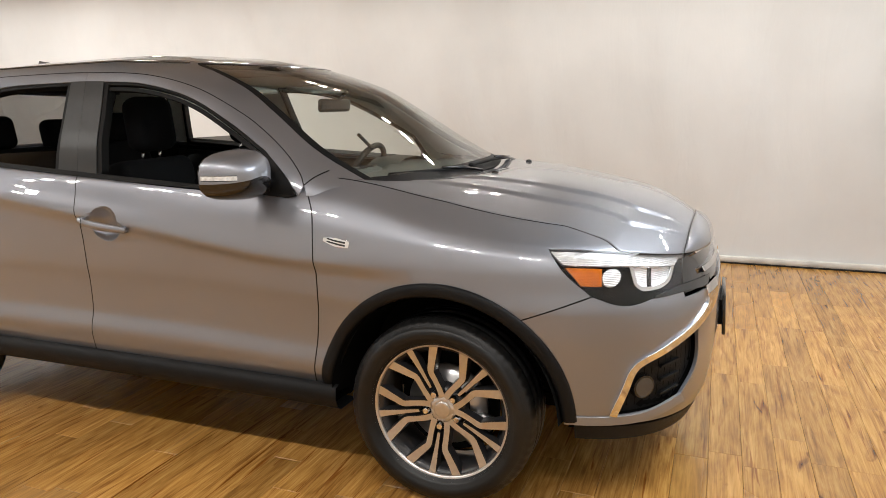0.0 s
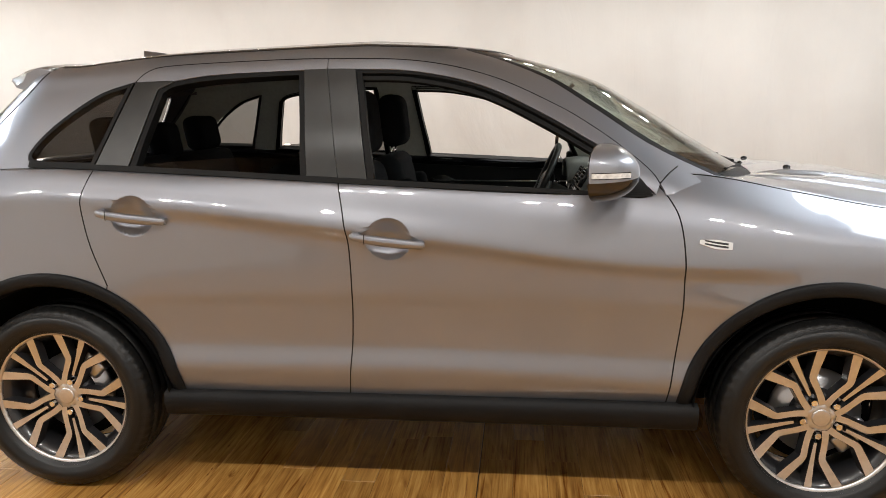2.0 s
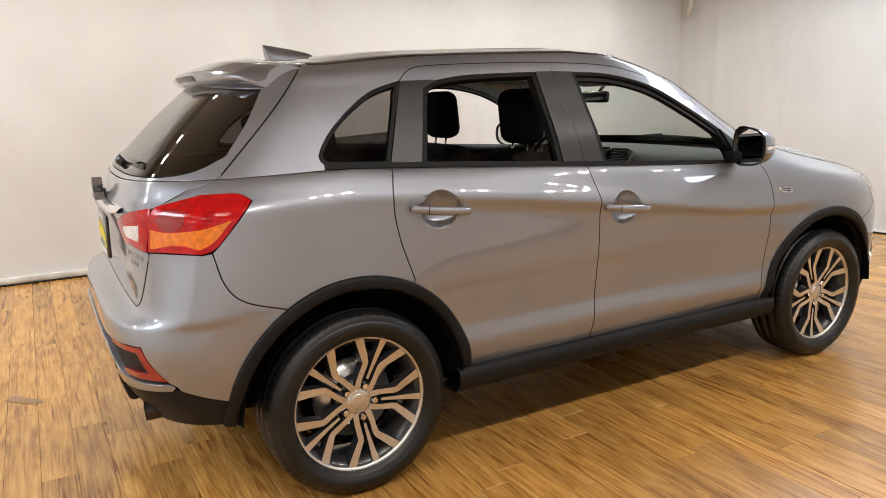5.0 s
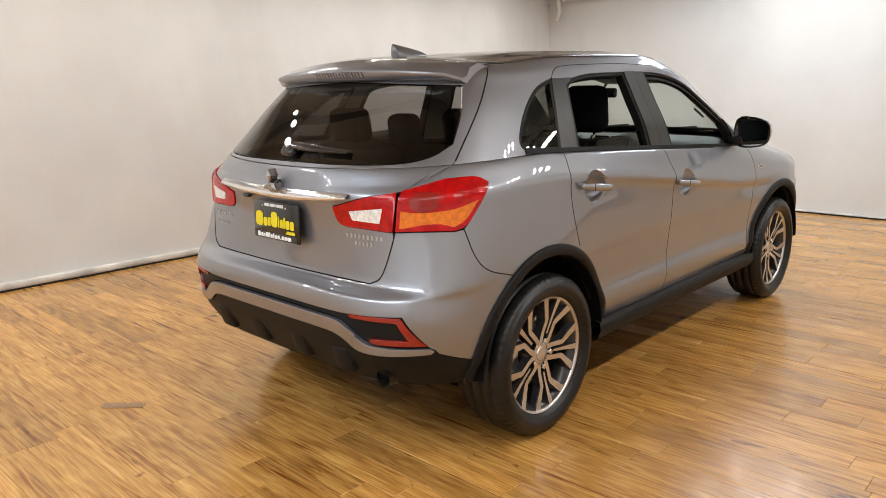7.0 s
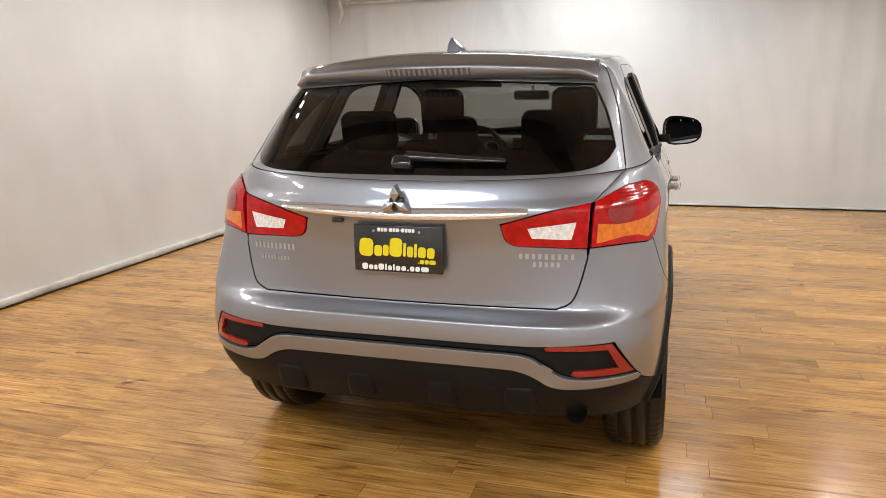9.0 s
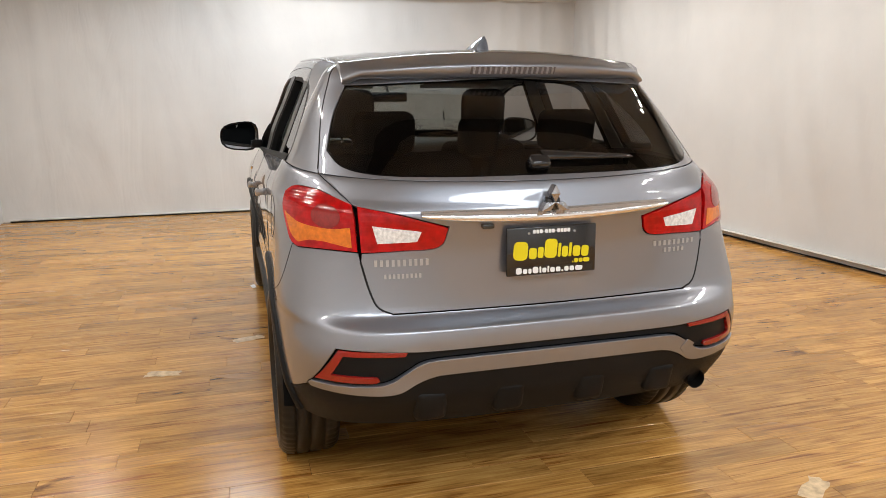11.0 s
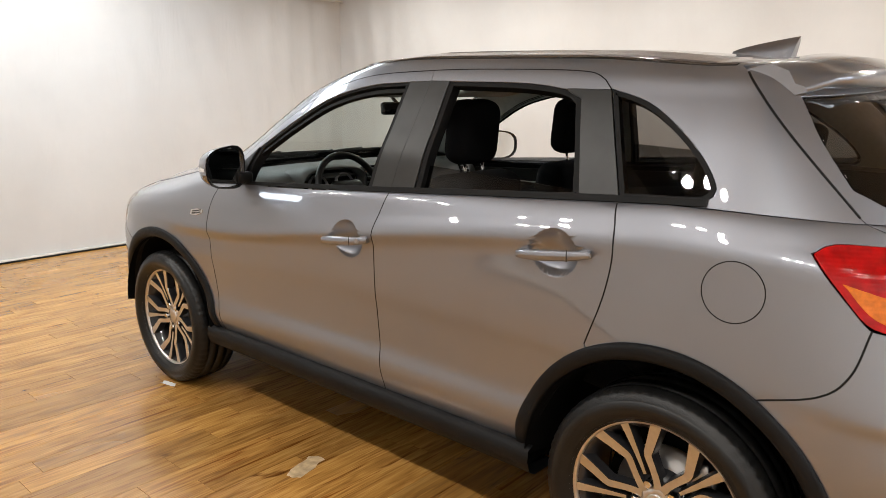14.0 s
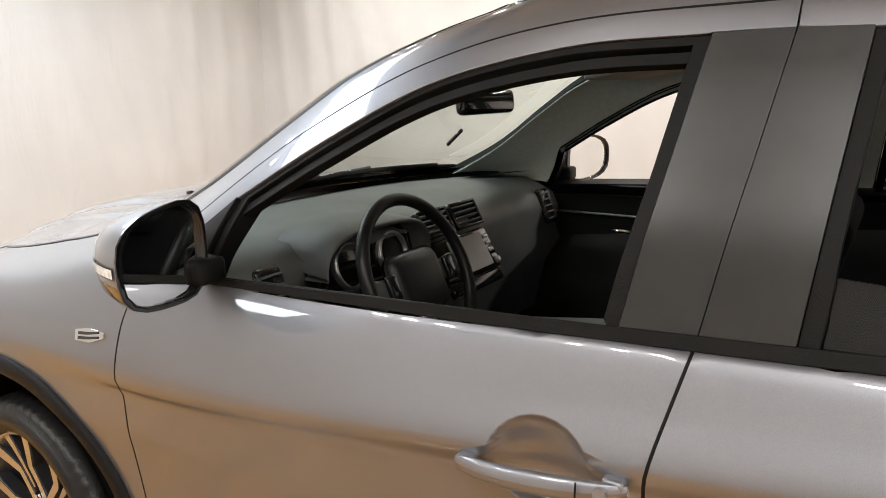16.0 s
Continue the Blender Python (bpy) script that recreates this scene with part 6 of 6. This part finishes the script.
# dashboard: a swept profile, hooded over the dials
prof = [(1.14, 1.10), (1.00, 1.115), (0.84, 1.115), (0.70, 1.10), (0.635, 1.07), (0.61, 1.02), (0.62, 0.95), (0.60, 0.90), (0.66, 0.80), (0.70, 0.62)]
P = []
for y in np.linspace(-0.76, 0.76, 61):
    hood_ = math.exp(-((y - 0.37) / 0.20) ** 4)
    row = []
    for k, (x, z) in enumerate(prof):
        dx = 0.0
        dz = 0.0
        if 3 <= k <= 4:
            dx, dz = -0.05 * hood_, 0.022 * hood_
        if 5 <= k <= 6:
            dx = 0.06 * hood_
        cx = math.exp(-(y / 0.16) ** 4)
        if 4 <= k <= 8:
            dx -= 0.04 * cx
        row.append((x + dx - 0.10 * (abs(y) / 0.76) ** 3 * (k < 3), y, z + dz - 0.012 * (abs(y) / 0.76) ** 2))
    P.append(row)
dash = grid_mesh("dashboard", np.array(P), DASH, car, "charcoal soft-touch dashboard", flip=True)
SLOPE = 30
stack = pose(0.578, 0, 1.015, 0, SLOPE, 0)
part("centre_stack", box_bm(0.05, 0.31, 0.235, stack @ pose(0.02, 0, -0.008), 0.012, 3), DASH, car, "charcoal centre stack", True)
for y in (0.078, -0.078):
    v = new("air_vent")
    v.parent = car
    tagged(v, "black rectangular centre air vent")
    m = stack @ pose(0, y, 0.068)
    for dz in (0.036, -0.036):
        part("vent_frame", box_bm(0.03, 0.138, 0.008, m @ pose(-0.008, 0, dz), 0.003), GLOSS_BLACK, v, "", True)
    for dy in (0.066, -0.066):
        part("vent_frame", box_bm(0.03, 0.008, 0.078, m @ pose(-0.008, dy, 0), 0.003), GLOSS_BLACK, v, "", True)
    part("vent_duct", box_bm(0.004, 0.126, 0.066, m @ pose(-0.006, 0, 0)), VOID, v)
    for k in range(4):
        part("slat", box_bm(0.016, 0.122, 0.005, m @ pose(-0.013, 0, -0.024 + 0.016 * k, 0, 14, 0), 0.001), DASH, v)
hu = new("head_unit")
hu.parent = car
tagged(hu, "touch screen unit in the centre console")
m = stack @ pose(0, 0, -0.045)
part("bezel", box_bm(0.02, 0.285, 0.128, m @ pose(-0.008, 0, 0), 0.008), GLOSS_BLACK, hu, "black bezel", True)
part("screen", box_bm(0.006, 0.175, 0.102, m @ pose(-0.018, -0.012, 0), 0.002), SCREEN, hu, "pale reflective screen")
for k in range(4):
    part("button", box_bm(0.008, 0.022, 0.012, m @ pose(-0.018, -0.120, 0.034 - 0.021 * k), 0.003), SATIN, hu)
part("knob", box_bm(0.016, 0.02, 0.02, m @ pose(-0.022, -0.122, -0.044), 0.006, 3), SATIN, hu, "silver knob", True)
part("climate_panel", box_bm(0.02, 0.26, 0.035, stack @ pose(-0.004, 0, -0.128), 0.006), GLOSS_BLACK, car, "black climate panel under the screen", True)
part("centre_console", box_bm(0.75, 0.22, 0.30, pose(0.35, 0, 0.66, 0, 8, 0), 0.03, 3), DASH, car, "black centre console", True)
for y in (0.66, -0.66):
    v = new("air_vent")
    v.parent = car
    tagged(v, "black outer air vent")
    part("vent_frame", box_bm(0.02, 0.075, 0.13, pose(0.615, y, 1.02, 0, 24, 0), 0.012, 3), GLOSS_BLACK, v, "", True)
    for k in range(5):
        part("slat", box_bm(0.02, 0.06, 0.005, pose(0.590 + 0.009 * k, y, 0.978 + 0.021 * k, 0, 30, 0)), DASH, v)
CLOTH_TRIM = mat("black_wheel_leather", (0.012, 0.012, 0.012), rough=0.4, noise_amt=0.15, bump=0.2, bump_scale=400)
CLUSTER = mat("dark_dial_glass", (0.006, 0.006, 0.006), rough=0.1, coat=0.6)
cluster = new("instrument_cluster")
cluster.parent = car
tagged(cluster, "black instrument cluster with two ringed dials under a hood")
face = pose(0.600, 0.37, 1.040, 0, 16, 0)
part("cluster_panel", box_bm(0.02, 0.34, 0.125, face, 0.02, 3), CLUSTER, cluster, "black dial panel", True)
for y in (0.08, -0.08):
    for nm, prof, mm in (("dial_ring", [(0.047, 0.0), (0.049, 0.014), (0.055, 0.014), (0.057, 0.0)], SATIN), ("dial_face", [(0.0, 0.003), (0.048, 0.003)], CLUSTER)):
        g = lathe(nm, prof, mm, cluster, "", 40)
        g.matrix_basis = face @ pose(-0.010, y, 0.0, 0, 0, 90)
P = []
for an in np.linspace(0, math.pi, 25):
    yy = 0.37 + 0.195 * math.copysign(abs(math.cos(an)) ** 0.7, math.cos(an))
    zz = 1.045 + 0.092 * math.sin(an) ** 0.6
    P.append([(0.72, yy, zz), (0.62, yy, zz + 0.004), (0.555, yy, zz - 0.002), (0.548, yy, zz - 0.008), (0.56, 0.37 + (yy - 0.37) * 0.95, zz - 0.014), (0.64, 0.37 + (yy - 0.37) * 0.93, zz - 0.018)])
grid_mesh("cluster_hood", np.array(P), DASH, cluster, "charcoal hood over the dials")
sw = new("steering_wheel")
sw.parent = car
tagged(sw, "black three-spoke steering wheel")
tiltm = pose(0.445, 0.37, 1.025, 0, 24, 0)
pts = [tiltm @ Vector((0, 0.183 * math.cos(a), 0.183 * math.sin(a))) for a in np.linspace(0, 2 * math.pi, 49)[:-1]]
tube("wheel_rim", pts, 0.0155, CLOTH_TRIM, sw, "leather rim", sides=12, closed=True)
part("hub_pad", box_bm(0.055, 0.19, 0.15, tiltm @ pose(0.018, 0, -0.012), 0.035, 4), CLOTH_TRIM, sw, "airbag pad", True)
for s2 in (1, -1):
    part("wheel_spoke", box_bm(0.025, 0.10, 0.05, tiltm @ pose(0.022, 0.125 * s2, -0.005, 8 * s2, 0, 0), 0.01), DASH, sw, "", True)
    part("button_pod", box_bm(0.014, 0.035, 0.06, tiltm @ pose(-0.004, 0.112 * s2, -0.008), 0.006, 3), GLOSS_BLACK, sw, "black button pod", True)
part("wheel_spoke", box_bm(0.02, 0.05, 0.12, tiltm @ pose(0.024, 0, -0.11), 0.01), SATIN, sw, "silver lower spoke", True)
tube("steering_column", [tiltm @ Vector((0.03, 0, -0.02)), tiltm @ Vector((0.25, 0, -0.03))], 0.04, DASH, sw)
tube("stalk", [tiltm @ Vector((0.09, 0.04, 0)), tiltm @ Vector((0.075, 0.19, 0.02))], 0.009, GLOSS_BLACK, sw)
rm = new("rear_view_mirror")
rm.parent = car
tagged(rm, "black rear view mirror on the windscreen")
part("mirror_body", box_bm(0.035, 0.235, 0.062, pose(0.485, 0.0, 1.402, 0, 5, -6), 0.016, 4), GLOSS_BLACK, rm, "", True)
tube("mirror_arm", [(0.50, 0, 1.42), (0.56, 0, 1.47)], 0.009, GLOSS_BLACK, rm)
for sg in (1, -1):
    part("sun_visor", box_bm(0.16, 0.42, 0.02, pose(0.20, 0.36 * sg, 1.478, 0, 10, 0), 0.008), LINER, car, "grey folded sun visor", True)
q = UPPER.find("fz", [(0.50, 1.245), (0.47, 1.30)])
p = (UPPER(*q.T) - UPPER.normal(*q.T) * 0.009) * np.array([1, -1, 1.0])
tube("window_sticker", [tuple(p[0]), tuple(p[0] * 0.5 + p[1] * 0.5), tuple(p[1])], 0.007, GLOSS_BLACK, car, "dark strip sticker on the windscreen", sides=4)

# ------------------------------------------------------------------ room fittings
for lx, ly in SPOTS:
    sp = tagged(new("spot_lamp"), "round white ceiling spot lamp on a track", "lamp", group="ceiling spots")
    sp.matrix_basis = pose(lx, ly, ROOM_H - 0.3)
    part("lamp_can", cylinder_bm(0.075, 0.13, pose(0, 0, 0.055)), SKIRT, sp, "white can", True)
    part("lamp_stem", cylinder_bm(0.015, 0.2, pose(0, 0, 0.21), 10), SKIRT, sp, "white stem", True)
for k, bx in enumerate((-6.0, -3.8, -1.9, 0.0, 1.9, 4.2)):
    tagged(part("ceiling_beam", box_bm(0.16, 8.5, 0.22, pose(bx, -0.45, ROOM_H - 0.11)), BEAM, None), "dark painted ceiling beam", "beam", kind="structure")
# made-up trays above the two added fill lights
for lx in (3.3, -4.9):
    pl = tagged(new("ceiling_panel"), "added white tray over an unseen cool fill light", "lamp", group="ceiling panels")
    pl.matrix_basis = pose(lx, 0, ROOM_H - 0.2)
    part("panel_tray", box_bm(0.7, 2.5, 0.08, pose(0, 0, 0.0), 0.01), SKIRT, pl, "white tray")
SCUFFED = mat("scuffed_skirting", (0.55, 0.52, 0.47), rough=0.6, noise_amt=0.25, noise_scale=5, bump=0.2)
# skirting along the foot of the backdrops
for nm, a, b in (("skirting_left", (X0, YL - 0.02), (X1 - 0.6, YL - 0.04)), ("skirting_front", (X1 - 0.03, YL - 0.1), (X1 - 0.03, -3.45)), ("skirting_right", (X1, -3.47), (X0, -4.41))):
    d = Vector((b[0] - a[0], b[1] - a[1], 0))
    n = int(d.length / 0.15)
    side = Vector((-d.y, d.x, 0)).normalized()
    if nm == "skirting_left":
        side = -side
    if nm == "skirting_front":
        side = -side
    hi = 0.028 if nm == "skirting_front" else 0.062
    P = []
    for i in range(n + 1):
        p = Vector((*a, 0)) + d * (i / n)
        jit = 0.012 * noise.noise((i * 0.4, 3.1, len(nm)))
        P.append([p + side * (0.004 + jit) + Vector((0, 0, 0.012)), p + side * (0.009 + jit) + Vector((0, 0, 0.016)), p + side * (0.009 + jit) + Vector((0, 0, hi * 0.55)), p + side * (0.009 + jit) + Vector((0, 0, hi * 0.95)), p + side * (0.005 + jit) + Vector((0, 0, hi)), p - side * 0.06 + Vector((0, 0, hi + 0.001))])
    # black tube that puts the shade under the skirting into colour
    gp = tube("trim_gap", [q[0] + side * 0.001 + Vector((0, 0, -0.006)) for q in P], 0.009, RUBBER, sides=6)
    tagged(gp, "dark strip standing in for the shaded gap under the skirting", "trim", kind="structure")
    ob = grid_mesh(nm, np.array([[tuple(q) for q in r] for r in P]), SCUFFED, None, flip=True)
    tagged(ob, "scuffed white skirting along the backdrop's foot", "baseboard", kind="structure")
tagged(part("trim_rail", box_bm(0.03, 7.0, 0.02, pose(X1 - 0.075, 0.03, 2.575), 0.004), SKIRT, None), "white curtain rail along the wall's top", "rail", kind="structure")
pipe = tagged(new("wall_pipe"), "white painted pipe with clamps in the corner", "pipe")
tube("pipe", [(4.86, 3.33, 3.28), (4.86, 3.33, 2.62), (4.86, 3.30, 2.45), (4.88, 3.36, 2.33)], 0.03, SKIRT, pipe)
tube("pipe", [(4.84, 3.22, 3.28), (4.84, 3.22, 2.55)], 0.018, SKIRT, pipe)
part("clamp", box_bm(0.10, 0.16, 0.04, pose(4.88, 3.28, 2.62), 0.008), SKIRT, pipe, "white clamp")

# marks on the floor
WORN_GLARE = mat("worn_patch_with_glare", (0.56, 0.41, 0.24), rough=0.22, noise_amt=0.3, noise_scale=30)
GREY_PLATE = mat("worn_grey_plate", (0.27, 0.16, 0.075), rough=0.45, noise_amt=0.35, noise_scale=60)


def floor_mark(name, x, y, lx, ly, turn, material, label):
    nx, ny = 7, 5
    rr = random.Random(int(1000 * abs(x + 3 * y)))
    P = np.zeros((nx, ny, 3))
    m = pose(x, y, 0.0022, 0, 0, turn)
    for i in range(nx):
        for j in range(ny):
            e = 0.12 if i in (0, nx - 1) or j in (0, ny - 1) else 0.0
            P[i, j] = m @ Vector((lx * (i / (nx - 1) - 0.5 + rr.uniform(-e, e)), ly * (j / (ny - 1) - 0.5 + rr.uniform(-e, e) * 0.5), 0.0004 * (e == 0)))
    tagged(grid_mesh(name, P, material, None, flip=True), label, "floor mark")


floor_mark("floor_plate", -2.43, 0.80, 0.055, 0.19, 42, GREY_PLATE, "worn grey patch plate let into the floor")
# worn spots; the pale colour also holds the lamps' glare on them
for tx, ty, tn in ((0.08, 0.97, 20), (-0.355, 1.41, -10), (-2.24, -0.99, 35)):
    floor_mark("worn_patch", tx, ty, 0.07, 0.17, tn, WORN_GLARE, "worn patch on the oak floor with glare in its pale colour")
floor_mark("paper_scrap", 1.30, 0.905, 0.10, 0.035, 10, WHITE_PRINT, "white paper scrap under the tyre's edge")

# ------------------------------------------------------------------ floor planks along y
PW, PL = 0.128, 0.92
far_v = []
shapes = {}
rnd = random.Random(5)


def plank_mesh(length):
    key = round(length, 2)
    if key not in shapes:
        bm = box_bm(PW - 0.0009, key - 0.0009, 0.012)
        top = [e for e in bm.edges if all(v.co.z > 0 for v in e.verts)]
        bmesh.ops.bevel(bm, geom=top, offset=0.001, segments=1, affect="EDGES")
        me = bpy.data.meshes.new("plank")
        bm.to_mesh(me)
        bm.free()
        me.materials.append(OAK)
        shapes[key] = me
    return shapes[key]


floor_ob = bpy.data.objects["floor"]
count = 0
x = X0
while x < X1:
    y = -4.6 - rnd.uniform(0, 1.1)
    while y < YL + 0.1:
        cx = x + PW / 2
        y0, y1 = max(y, right_wall_y(cx) - 0.06), min(y + PL, YL + 0.06)
        ln, cy = y1 - y0, (y0 + y1) / 2
        y += PL
        if ln < 0.02:
            continue
        in_near = ln > PL - 0.01 and -3.3 < cx < 0.9 and 0.8 < abs(cy) < 3.3 and count < 300
        if in_near:
            o = new("plank", plank_mesh(ln))
            o.matrix_basis = pose(cx, cy, -0.006)
            o.parent = floor_ob
            count += 1
        else:
            far_v.append((cx, cy, ln))
    x += PW + (0.0035 if abs(x + PW - 0.21) < PW / 2 else 0.0)
V, F = [], []
for cx, cy, ln in far_v:
    a, b, e = (PW - 0.0009) / 2, (ln - 0.0009) / 2, 0.001
    n = len(V)
    V += [(cx - a, cy - b, -0.012), (cx + a, cy - b, -0.012), (cx + a, cy + b, -0.012), (cx - a, cy + b, -0.012), (cx - a, cy - b, -e), (cx + a, cy - b, -e), (cx + a, cy + b, -e), (cx - a, cy + b, -e),
          (cx - a + e, cy - b + e, 0), (cx + a - e, cy - b + e, 0), (cx + a - e, cy + b - e, 0), (cx - a + e, cy + b - e, 0)]
    for lo, hi in ((0, 4), (4, 8)):
        F += [(n + lo + k, n + lo + (k + 1) % 4, n + hi + (k + 1) % 4, n + hi + k) for k in range(4)]
    F.append((n + 8, n + 9, n + 10, n + 11))
rest = link_mesh("planks", V, F, OAK, floor_ob, smooth=False)
tagged(rest, "oak laminate planks", kind="stuff")
